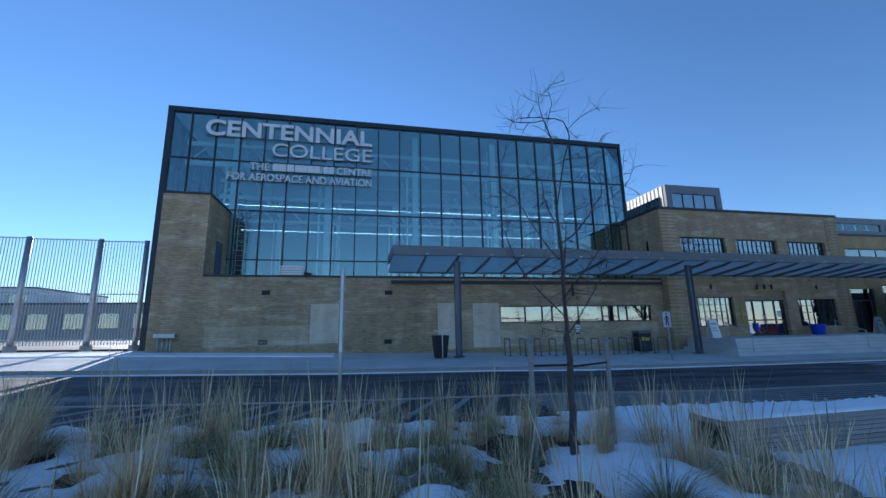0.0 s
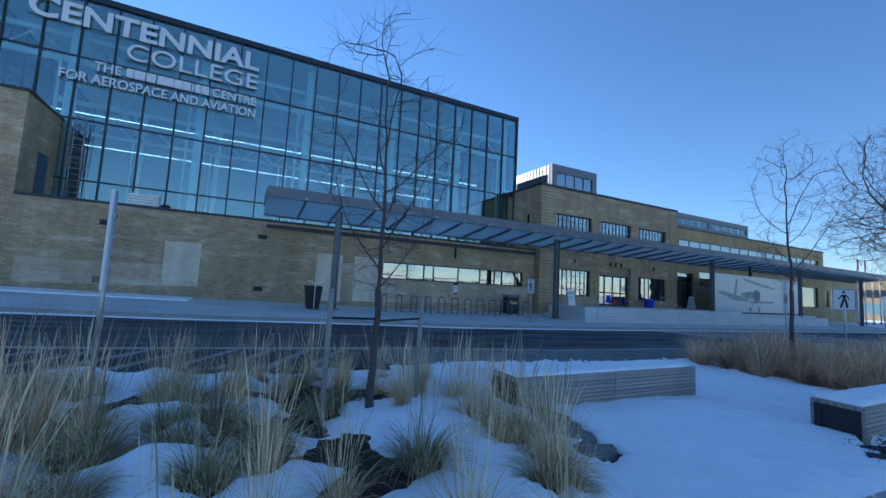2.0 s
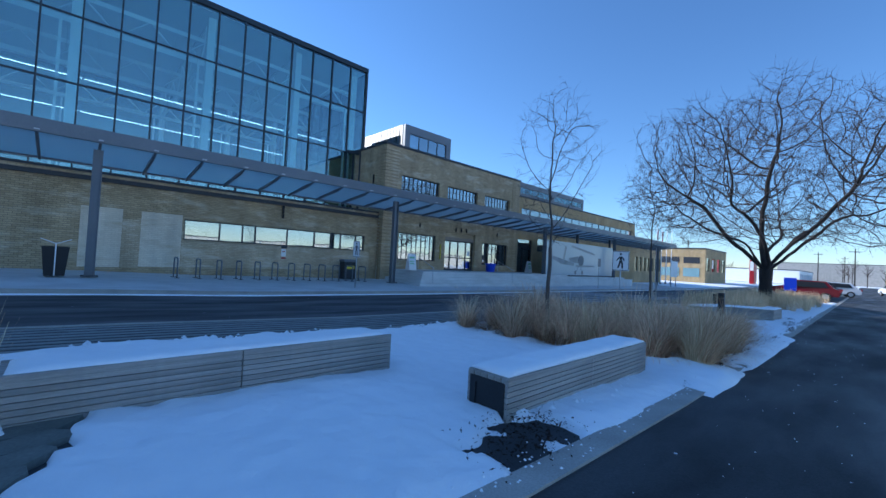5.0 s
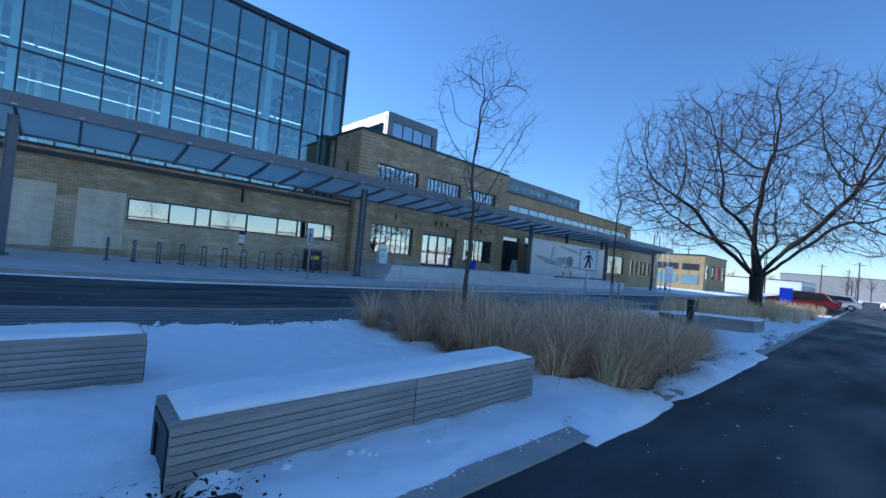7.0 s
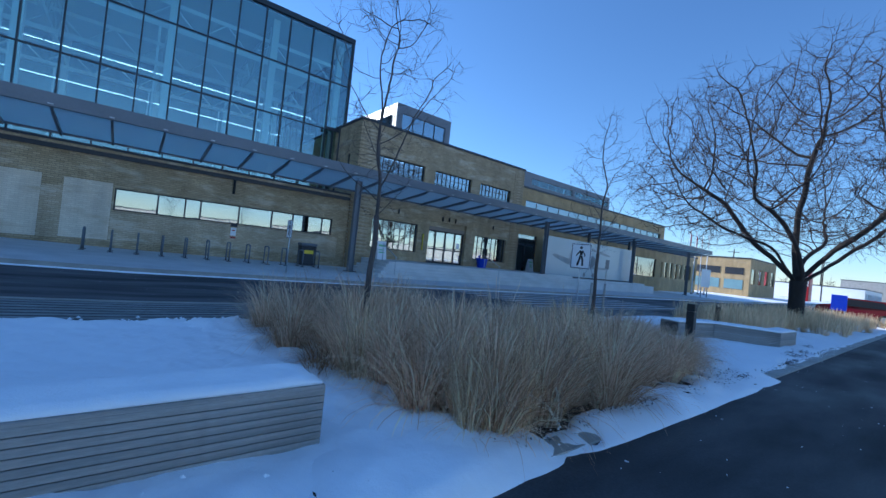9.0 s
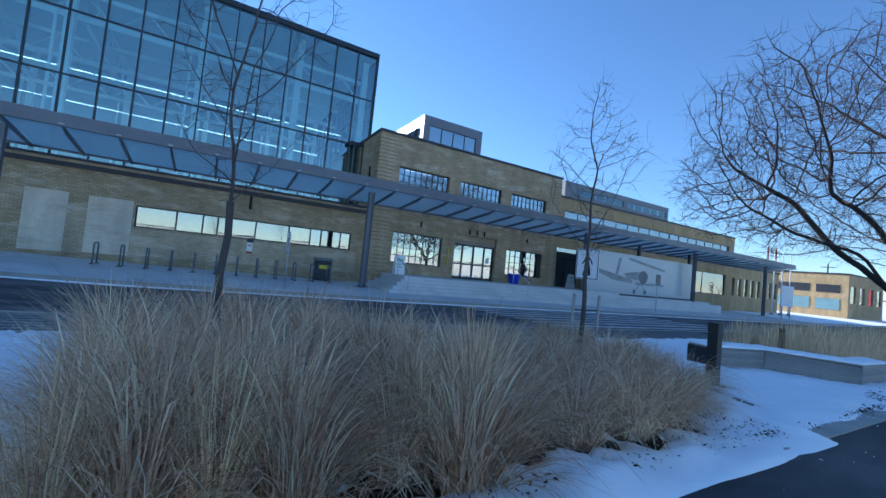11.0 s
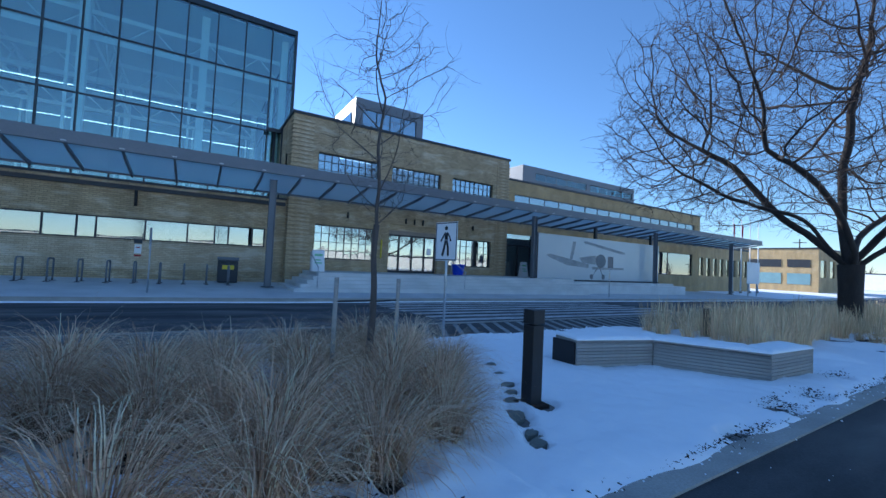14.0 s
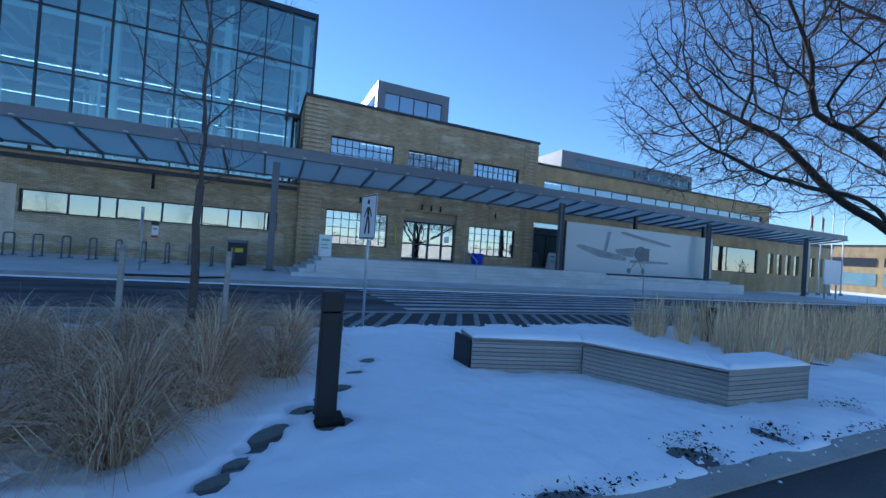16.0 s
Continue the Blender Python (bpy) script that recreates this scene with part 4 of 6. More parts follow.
# ---- entrance doors ----
def entrance_doors():
    d = thing("door_1", "glazed double entrance door with side lights in a dark frame", "door", "", "structure")
    x0, x1, z0, z1, y = 25.35, 28.8, 0.75, 3.1, BLOCK_Y + 0.25
    part("lintel", boxes((x0, x1, y - 0.08, y + 0.1, 3.1, 3.35)), surface("grey_panel", (0.3, 0.25, 0.21), 0.7, var=0.2), d)
    part("lintel_panel", boxes((x0, x1, y - 0.03, y + 0.1, 3.352, 3.7)), M["brick"], d)
    for xa, xb in ((x0, 26.15), (26.15, 27.05), (27.05, 27.95), (27.95, x1)):
        leaf = part("door_leaf", boxes((xa + 0.01, xa + 0.07, y, y + 0.05, z0, z1), (xb - 0.07, xb - 0.01, y, y + 0.05, z0, z1), (xa + 0.07, xb - 0.07, y, y + 0.05, z0, z0 + 0.14), (xa + 0.07, xb - 0.07, y, y + 0.05, z1 - 0.1, z1), (xa + 0.07, xb - 0.07, y, y + 0.05, 1.72, 1.8)), M["steel_dark"], d)
        part("pane", boxes((xa + 0.07, xb - 0.07, y + 0.02, y + 0.03, z0 + 0.14, 1.72)), M["glass_door"], leaf)
        part("pane", boxes((xa + 0.07, xb - 0.07, y + 0.02, y + 0.03, 1.8, z1 - 0.1)), M["glass_door"], leaf)
    for x in (26.97, 27.13):
        part("door_handle", rod((x, y - 0.05, 1.55), (x, y - 0.05, 2.1), 0.015), M["galv"], d)
    part("notice", boxes((28.15, 28.45, y + 0.003, y + 0.015, 1.95, 2.35)), M["white"], d)
    e = thing("door_2", "dark recessed glass door with a lit transom", "door", "", "structure")
    part("frame", boxes((34.8, 34.9, WING_Y + 0.1, WING_Y + 0.25, 0.75, 3.9), (37.5, 37.6, WING_Y + 0.1, WING_Y + 0.25, 0.75, 3.9), (34.9, 37.5, WING_Y + 0.1, WING_Y + 0.25, 3.0, 3.1), (36.15, 36.25, WING_Y + 0.1, WING_Y + 0.25, 0.75, 3.0)), M["steel_dark"], e)
    for xa, xb, za, zb in ((34.9, 36.15, 0.75, 3.0), (36.25, 37.5, 0.75, 3.0), (34.9, 37.5, 3.1, 3.9)):
        part("pane", boxes((xa, xb, WING_Y + 0.16, WING_Y + 0.17, za, zb)), M["glass_strip"] if za > 3 else M["glass_door"], e)


entrance_doors()


# ---- letters on the glass ----
def glyphs(s, bold):
    cu = bpy.data.curves.new("letter", "FONT")
    cu.body, cu.extrude, cu.offset = s, 0.05, bold
    ob = new("letter", cu)
    bpy.context.view_layer.update()
    me = bpy.data.meshes.new_from_object(ob.evaluated_get(bpy.context.evaluated_depsgraph_get()))
    bpy.data.objects.remove(ob)
    bpy.data.curves.remove(cu)
    return me


def line_of_letters(sign, words, x0, x1, z0, z1, y, bold, material, blocks=(), depth=0.08):
    """Letters, each a part, set to fill the box; words listed in blocks become plain bars."""
    span = [v.co.x for v in glyphs(words, bold).vertices]
    lo, hi = min(span), max(span)
    tall = max(v.co.y for v in glyphs("H", bold).vertices)
    sx, sz = (x1 - x0) / (hi - lo), (z1 - z0) / tall
    hidden = [words.index(b) + k for b in blocks for k in range(len(b))]
    for i, c in enumerate(words):
        if c == " ":
            continue
        right = max(v.co.x for v in glyphs(words[:i + 1], bold).vertices)
        me = glyphs(c, bold)
        own = [v.co.x for v in me.vertices]
        if i in hidden:
            bm = boxes((x0 + (right - max(own) + min(own) - lo) * sx, x0 + (right - lo) * sx, y - depth, y, z0, z1))
            part("plain_letter_block", bm, material, sign)
            continue
        bm = bmesh.new()
        bm.from_mesh(me)
        for v in bm.verts:
            px, pz, pd = v.co.x - max(own) + right, v.co.y, v.co.z
            v.co = (x0 + (px - lo) * sx, y - depth / 2 - pd / 0.05 * depth / 2, z0 + pz * sz)
        bmesh.ops.reverse_faces(bm, faces=bm.faces[:])
        part("letter", bm, material, sign)


name_sign = thing("facade_letters", "raised pale grey metal letters on the glass front", "sign")
LY = GLASS_Y - 0.1
line_of_letters(name_sign, "CENTENNIAL", -9.5, 0.83, 13.9, 14.95, LY, 0.025, M["letter"])
line_of_letters(name_sign, "COLLEGE", -5.5, 0.83, 12.72, 13.6, LY, 0.0, M["letter"])
line_of_letters(name_sign, "THE BOMBARDIER CENTRE", -6.75, 0.84, 11.72, 12.2, LY, 0.012, M["letter"], ("BOMBARDIER",))
line_of_letters(name_sign, "FOR AEROSPACE AND AVIATION", -8.05, 0.85, 11.0, 11.48, LY, 0.012, M["letter"])
for z, xa in ((13.87, -9.5), (12.69, -5.5), (11.69, -6.75), (10.97, -8.05)):
    part("rail", boxes((xa, 0.84, LY - 0.04, LY - 0.005, z - 0.03, z + 0.01)), M["mullion"], name_sign)


# ---- mural ----
def mural():
    m = thing("mural_panel", "large pale glass panel with a faded biplane print", "mural")
    y = 19.6
    p, n, l, b = nodes_of("mural_glass")
    b.inputs["Base Color"].default_value = (0.50, 0.56, 0.60, 1)
    b.inputs["Roughness"].default_value = 0.22
    nz = n.new("ShaderNodeTexNoise")
    nz.inputs["Scale"].default_value, nz.inputs["Detail"].default_value = 0.35, 4
    tc = n.new("ShaderNodeTexCoord")
    l.new(tc.outputs["Object"], nz.inputs["Vector"])
    mx = n.new("ShaderNodeMix")
    mx.data_type = "RGBA"
    mx.inputs["A"].default_value, mx.inputs["B"].default_value = (0.44, 0.50, 0.54, 1), (0.33, 0.40, 0.45, 1)
    l.new(nz.outputs["Fac"], mx.inputs["Factor"])
    l.new(mx.outputs["Result"], b.inputs["Base Color"])
    part("panel", boxes((35.3, 49.8, y, y + 0.06, 0.72, 3.86)), p, m)
    part("base_rail", boxes((35.2, 49.9, y - 0.03, y + 0.09, 0.6, 0.72)), M["steel_dark"], m)
    part("end_rail", boxes((35.2, 35.3, y - 0.03, y + 0.09, 0.72, 3.9)), M["steel_dark"], m)
    ink = surface("faded_print", (0.25, 0.285, 0.31), 0.5, var=0.2, scale=1.5, fine=8, bump=0.0)
    ink2 = surface("dark_print", (0.14, 0.165, 0.19), 0.5, var=0.2, scale=1.5, fine=8, bump=0.0)

    def shape(points, mat):
        bm = bmesh.new()
        bm.faces.new([bm.verts.new((x, y - 0.004, z)) for x, z in points])
        part("print", bm, mat, m)
    shape(((36.1, 2.4), (36.5, 2.5), (40.6, 1.9), (40.6, 1.62), (38.2, 1.75), (36.4, 2.25)), ink)
    shape(((39.9, 3.55), (40.3, 3.62), (45.0, 3.0), (45.1, 2.85), (44.4, 2.86), (40.2, 3.42)), ink)
    shape(((41.0, 1.72), (44.9, 1.75), (44.9, 1.6), (41.0, 1.52)), ink)
    shape([(42.0 + 0.62 * math.cos(t * math.pi / 9), 2.2 + 0.52 * math.sin(t * math.pi / 9)) for t in range(18)], ink2)
    shape(((38.8, 3.5), (39.15, 3.5), (38.8, 2.2), (38.5, 2.2)), ink)
    shape(((39.5, 2.35), (41.4, 2.6), (41.4, 1.9), (39.9, 2.0)), ink)
    for x in (40.95, 42.35):
        shape([(x + 0.2 * math.cos(t * math.pi / 7), 0.98 + 0.2 * math.sin(t * math.pi / 7)) for t in range(14)], ink2)
    shape(((41.0, 1.0), (41.08, 1.0), (41.75, 1.75), (41.65, 1.75)), ink2)
    shape(((42.28, 1.0), (42.36, 1.0), (41.9, 1.75), (41.8, 1.75)), ink2)


mural()


# ---- benches ----
SLAT_H, SLAT_GAP = 0.042, 0.005


def slat_row(bench, p0, p1, z0, rows, inward, seams=(0.5,)):
    """Horizontal slats along one face from p0 to p1, split at the seams."""
    p0, p1 = Vector(p0), Vector(p1)
    d = p1 - p0
    length = d.length
    ang = math.atan2(d.y, d.x)
    cuts = [0.0, *seams, 1.0]
    for a0, b0 in zip(cuts, cuts[1:]):
        la, lb = a0 * length + 0.004, b0 * length - 0.004
        me = mesh_of("slat", soft_box(0, lb - la, 0, 0.035 * inward, 0, SLAT_H, 0.003, 1), M["wood"])
        for r in range(rows):
            ob = new("slat", me)
            ob.parent = bench
            ob.matrix_basis = Matrix.Translation((*(p0 + d.normalized() * la), z0 + r * (SLAT_H + SLAT_GAP))) @ Matrix.Rotation(ang, 4, "Z")


def snow_cap(bench, outline, z, seed):
    """A rounded blanket of snow on a seat; outline runs counter-clockwise."""
    bm = bmesh.new()
    f = bm.faces.new([bm.verts.new((x, y, z)) for x, y in outline])
    bmesh.ops.subdivide_edges(bm, edges=bm.edges[:], cuts=24, use_grid_fill=True)
    bmesh.ops.triangulate(bm, faces=[q for q in bm.faces if len(q.verts) > 4])
    edge = {v for e in bm.edges if e.is_boundary for v in e.verts}
    rim = [v.co.copy() for v in edge]
    base = [(v.co.copy()) for v in bm.verts]
    r = bmesh.ops.extrude_face_region(bm, geom=bm.faces[:])
    for v in r["geom"]:
        if isinstance(v, bmesh.types.BMVert):
            d = min((v.co - c).length for c in rim)
            v.co.z += 0.014 + 0.034 * min(1, d / 0.07) ** 0.5 + 0.014 * noise.noise(v.co * 5 + Vector((seed, 0, 0)))
            v.co.x += 0.008 * noise.noise(v.co * 14)
    for q in bm.faces:
        q.smooth = True
    ob = part("snow_cap", bm, M["snow"], bench, "rounded layer of snow")
    return ob


def bench_straight(x0, x1, yf, yb, z, h, label, seams, open_left):
    b = thing("slatted_bench", label, "bench", "slatted benches")
    rows = int(h / (SLAT_H + SLAT_GAP))
    zt = z + h
    slat_row(b, (x0, yf), (x1, yf), z + 0.03, rows, 1, seams)
    slat_row(b, (x1, yb), (x0, yb), z + 0.03, rows, 1, seams)
    part("core", boxes((x0 + 0.1, x1 - 0.05, yf + 0.04, yb - 0.04, z - 0.06, zt - 0.06)), M["black"], b)
    n = max(3, round((yb - yf) / 0.075))
    w = (yb - yf) / n
    cuts = [0, *seams, 1]
    for a0, b0 in zip(cuts, cuts[1:]):
        la, lb = x0 + (x1 - x0) * a0 + 0.004, x0 + (x1 - x0) * b0 - 0.004
        me = mesh_of("slat", soft_box(la, lb, 0.003, w - 0.003, zt - 0.035, zt + 0.01, 0.003, 1), M["wood"])
        for i in range(n):
            ob = new("slat", me)
            ob.location.y = yf + i * w
            ob.parent = b
    for x in ((x0 - 0.004,) if open_left else ()):
        part("end_frame", boxes((x, x + 0.03, yf + 0.035, yf + 0.10, z, zt - 0.036), (x, x + 0.03, yb - 0.10, yb - 0.035, z, zt - 0.036), (x, x + 0.03, yf + 0.10, yb - 0.10, zt - 0.09, zt - 0.036), (x + 0.012, x + 0.026, yf + 0.10, yb - 0.10, z, zt - 0.09)), M["black"], b, "black metal end plate")
    if not open_left:
        part("end_plate", boxes((x0 - 0.006, x0 + 0.03, yf + 0.036, yb - 0.036, z, zt - 0.036)), M["black"], b, "black metal end plate")
    part("end_plate", boxes((x1 - 0.03, x1 + 0.006, yf + 0.036, yb - 0.036, z, zt - 0.036)), M["black"], b, "black metal end plate")
    snow_cap(b, ((x0 + 0.05, yf + 0.03), (x1 - 0.02, yf + 0.025), (x1 - 0.02, yb), (x0 + 0.05, yb)), zt + 0.008, x0)
    return b


bench_straight(3.78, 6.98, 3.70, 4.22, g(5.4) - 0.155, 0.47, "long weathered wood slatted bench topped with snow", (0.48,), False)
bench_straight(6.86, 9.98, 1.88, 2.34, g(8.4) - 0.1, 0.46, "weathered slatted bench with a black open end, topped with snow", (0.5,), True)


def bench_angled():
    b = thing("slatted_bench", "angled weathered slatted bench topped with snow", "bench", "slatted benches")
    z, h = top(21.5, 3) - 0.02, 0.42
    rows = int(h / (SLAT_H + SLAT_GAP))
    front = ((20.2, 3.66), (21.5, 3.28), (22.15, 2.0), (23.45, 1.93))
    back = ((20.3, 4.15), (21.85, 3.72), (22.5, 2.42), (23.5, 2.4))
    for (p0, p1) in zip(front, front[1:]):
        slat_row(b, p0, p1, z + 0.03, rows, 1, ())
    for (p0, p1) in zip(back, back[1:]):
        slat_row(b, p0, p1, z + 0.03, rows, -1, ())
    slat_row(b, front[-1], back[-1], z + 0.03, rows, 1, ())
    part("end_plate", boxes((20.2, 20.23, 3.7, 4.12, z, z + h - 0.03)), M["black"], b, "black metal end plate")
    for i in range(3):
        q = [front[i], front[i + 1], back[i + 1], back[i]]
        bm = bmesh.new()
        lo = [bm.verts.new((x, y, z + h - 0.04)) for x, y in q]
        hi = [bm.verts.new((x, y, z + h)) for x, y in q]
        bm.faces.new(lo[::-1])
        bm.faces.new(hi)
        for k in range(4):
            bm.faces.new((lo[k], lo[(k + 1) % 4], hi[(k + 1) % 4], hi[k]))
        part("seat", bm, M["wood"], b)
        snow_cap(b, q, z + h, 20 + i)


bench_angled()


# ---- bollards, signs, bins, racks ----
def bollard(x, y, h, w=0.075):
    b = thing("bollard_light", "black square metal bollard lamp standing in the snow", "bollard", "bollards", "", (x, y, top(x, y) - 0.05))
    part("post", soft_box(-w, w, -w, w, 0, h - 0.16, 0.006), M["black"], b)
    part("head", soft_box(-w - 0.004, w + 0.004, -w - 0.004, w + 0.004, h - 0.15, h, 0.008), M["black"], b)
    part("lens", boxes((w + 0.004, w + 0.012, -w * 0.6, w * 0.6, h - 0.3, h - 0.17)), M["steel"], b, "grey lamp lens")
    part("foot", soft_box(-w - 0.06, w + 0.06, -w - 0.06, w + 0.06, 0.0, 0.06, 0.01), M["soil"], b)
    return b


bollard(18.45, 2.78, 1.02)
bollard(26.0, 4.6, 0.75, 0.06)


def pedestrian_sign(name, x, y, z0, zc, turn, w, h, label):
    s = thing(name, label, "road sign", "", "", (x, y, z0))
    s.rotation_euler.z = radians(turn)
    part("pole", rod((0, 0.03, 0), (0, 0.03, zc - z0 + h / 2 - 0.02), 0.025), M["galv"], s)
    c = zc - z0
    pl = part("plate", soft_box(-w / 2, w / 2, -0.006, 0.0, c - h / 2, c + h / 2, 0.002, 1), M["white"], s)
    rim = [(-w / 2 + 0.012, w / 2 - 0.012, -0.0085, -0.0065, c + h / 2 - 0.03, c + h / 2 - 0.012), (-w / 2 + 0.012, w / 2 - 0.012, -0.0085, -0.0065, c - h / 2 + 0.012, c - h / 2 + 0.03),
           (-w / 2 + 0.012, -w / 2 + 0.03, -0.0085, -0.0065, c - h / 2 + 0.03, c + h / 2 - 0.03), (w / 2 - 0.03, w / 2 - 0.012, -0.0085, -0.0065, c - h / 2 + 0.03, c + h / 2 - 0.03)]
    part("border", boxes(*rim), M["black"], pl, "black border")
    k = h / 0.75

    def limb(pts, r):
        bm = bmesh.new()
        tube(bm, [(px * k, -0.009, c + pz * k) for px, pz in pts], [r * k] * len(pts), 6)
        for v in bm.verts:
            v.co.y = -0.0095 + (v.co.y + 0.009) * 0.05
        part("symbol", bm, M["black"], pl, "black walking symbol")
    limb(((0.01, 0.03), (0.0, 0.16)), 0.045)
    limb(((-0.01, 0.02), (-0.04, -0.12), (-0.09, -0.28)), 0.03)
    limb(((0.02, 0.02), (0.06, -0.12), (0.07, -0.28)), 0.03)
    limb(((-0.02, 0.17), (-0.1, 0.06), (-0.14, 0.0)), 0.02)
    limb(((0.03, 0.17), (0.1, 0.08), (0.13, 0.0)), 0.02)
    bm = bmesh.new()
    bmesh.ops.create_circle(bm, cap_ends=True, segments=14, radius=0.042 * k)
    bm.transform(Matrix.Translation((0, -0.0095, c + 0.255 * k)) @ Matrix.Rotation(radians(90), 4, "X"))
    part("symbol", bm, M["black"], pl, "black walking symbol")
    return s


pedestrian_sign("crossing_sign", 19.5, 6.25, g(19.5) - 0.05, 1.84, -78, 0.6, 0.75, "white pedestrian crossing sign on a thin steel pole")
pedestrian_sign("crossing_sign", 14.1, 16.3, top(14.1, 16.3), 1.82, -84, 0.5, 0.75, "white pedestrian sign on a pole by the kerb")


def edge_sign():
    s = thing("street_sign", "pale narrow blade sign on a slim steel post", "road sign", "", "", (-0.15, 4.6, g(0) - 0.05))
    part("post", rod((0, 0.02, 0), (0, 0.02, 1.95), 0.022), M["galv"], s)
    part("plate", soft_box(-0.012, 0.012, -0.06, 0.06, 1.05, 1.95, 0.002, 1), M["white"], s)
    part("bracket", boxes((0.013, 0.03, -0.02, 0.05, 1.2, 1.24)), M["galv"], s)
    part("bracket", boxes((0.013, 0.03, -0.02, 0.05, 1.7, 1.74)), M["galv"], s)


edge_sign()


def plain_sign(name, x, y, z0, zc, w, h, turn, mat, label):
    s = thing(name, label, "road sign", "", "", (x, y, z0))
    s.rotation_euler.z = radians(turn)
    part("post", rod((0, 0.03, 0), (0, 0.03, zc - z0 + h / 2), 0.03), M["galv"], s)
    part("plate", soft_box(-w / 2, w / 2, -0.006, 0, zc - z0 - h / 2, zc - z0 + h / 2, 0.002, 1), mat, s)


plain_sign("road_sign", 37.6, 15.6, top(37.6, 15.6), 2.0, 0.55, 0.7, 0, M["steel"], "grey back of a road sign by the kerb")


def planter(x, y):
    z = top(x, y)
    t = thing("litter_bin", "black tapered litter bin on the pavement", "bin", "", "", (x, y, z))
    bm = bmesh.new()
    a = [bm.verts.new((sx * 0.26, sy * 0.26, 0.0)) for sx, sy in ((-1, -1), (1, -1), (1, 1), (-1, 1))]
    b = [bm.verts.new((sx * 0.35, sy * 0.35, 1.0)) for sx, sy in ((-1, -1), (1, -1), (1, 1), (-1, 1))]
    c = [bm.verts.new((sx * 0.31, sy * 0.31, 1.0)) for sx, sy in ((-1, -1), (1, -1), (1, 1), (-1, 1))]
    d = [bm.verts.new((sx * 0.27, sy * 0.27, 0.5)) for sx, sy in ((-1, -1), (1, -1), (1, 1), (-1, 1))]
    bm.faces.new(a[::-1])
    bm.faces.new(d)
    for r0, r1 in ((a, b), (b, c), (c, d)):
        for k in range(4):
            bm.faces.new((r0[k], r0[(k + 1) % 4], r1[(k + 1) % 4], r1[k]))
    part("body", bm, M["black"], t)
    p = thing("marker_post", "thin white forked marker post in front of the bin", "post", "", "", (x, y - 0.45, z))
    part("stem", rod((0, 0, 0), (0, 0, 1.12), 0.018), M["white"], p)
    part("arm", rod((0, 0, 1.1), (0.38, 0, 1.26), 0.013), M["white"], p)
    part("arm", rod((0, 0, 1.1), (-0.38, 0, 1.26), 0.013), M["white"], p)


planter(3.92, 18.95)


def recycling_station(x, y):
    z = top(x, y)
    t = thing("recycling_station", "dark recycling bin with a yellow label by the wall", "bin", "", "", (x, y, z))
    part("body", soft_box(-0.42, 0.42, -0.3, 0.3, 0, 1.05, 0.03), M["steel_dark"], t)
    part("lid", soft_box(-0.45, 0.45, -0.33, 0.33, 1.05, 1.2, 0.04), M["steel"], t)
    part("label", boxes((-0.25, 0.25, -0.305, -0.3005, 0.62, 0.82)), M["yellow"], t, "yellow label")
    for xx in (-0.2, 0.2):
        part("slot", boxes((xx - 0.12, xx + 0.12, -0.306, -0.3005, 0.9, 0.98)), M["black"], t)


recycling_station(16.8, 21.6)


def bike_rack(x, y):
    z = top(x, y)
    t = thing("bike_rack", "grey metal inverted-U bicycle stand", "bicycle rack", "row of bicycle stands", "", (x, y, z))
    bm = bmesh.new()
    pts = [(0, -0.36, 0), (0, -0.36, 0.72)] + [(0, -0.36 + 0.12 * (1 - math.cos(t * math.pi / 8)), 0.72 + 0.12 * math.sin(t * math.pi / 8)) for t in range(1, 5)] + [(0, 0.24 + 0.12 * math.sin(t * math.pi / 8), 0.72 + 0.12 * math.cos(t * math.pi / 8)) for t in range(0, 5)] + [(0, 0.36, 0)]
    tube(bm, pts, [0.03] * len(pts), 8)
    part("hoop", bm, M["steel"], t)
    for yy in (-0.36, 0.36):
        part("foot", boxes((-0.09, 0.09, yy - 0.09, yy + 0.09, 0, 0.015)), M["steel_dark"], t)


for i in range(12):
    bike_rack(7.6 + i * 0.83, 19.9)


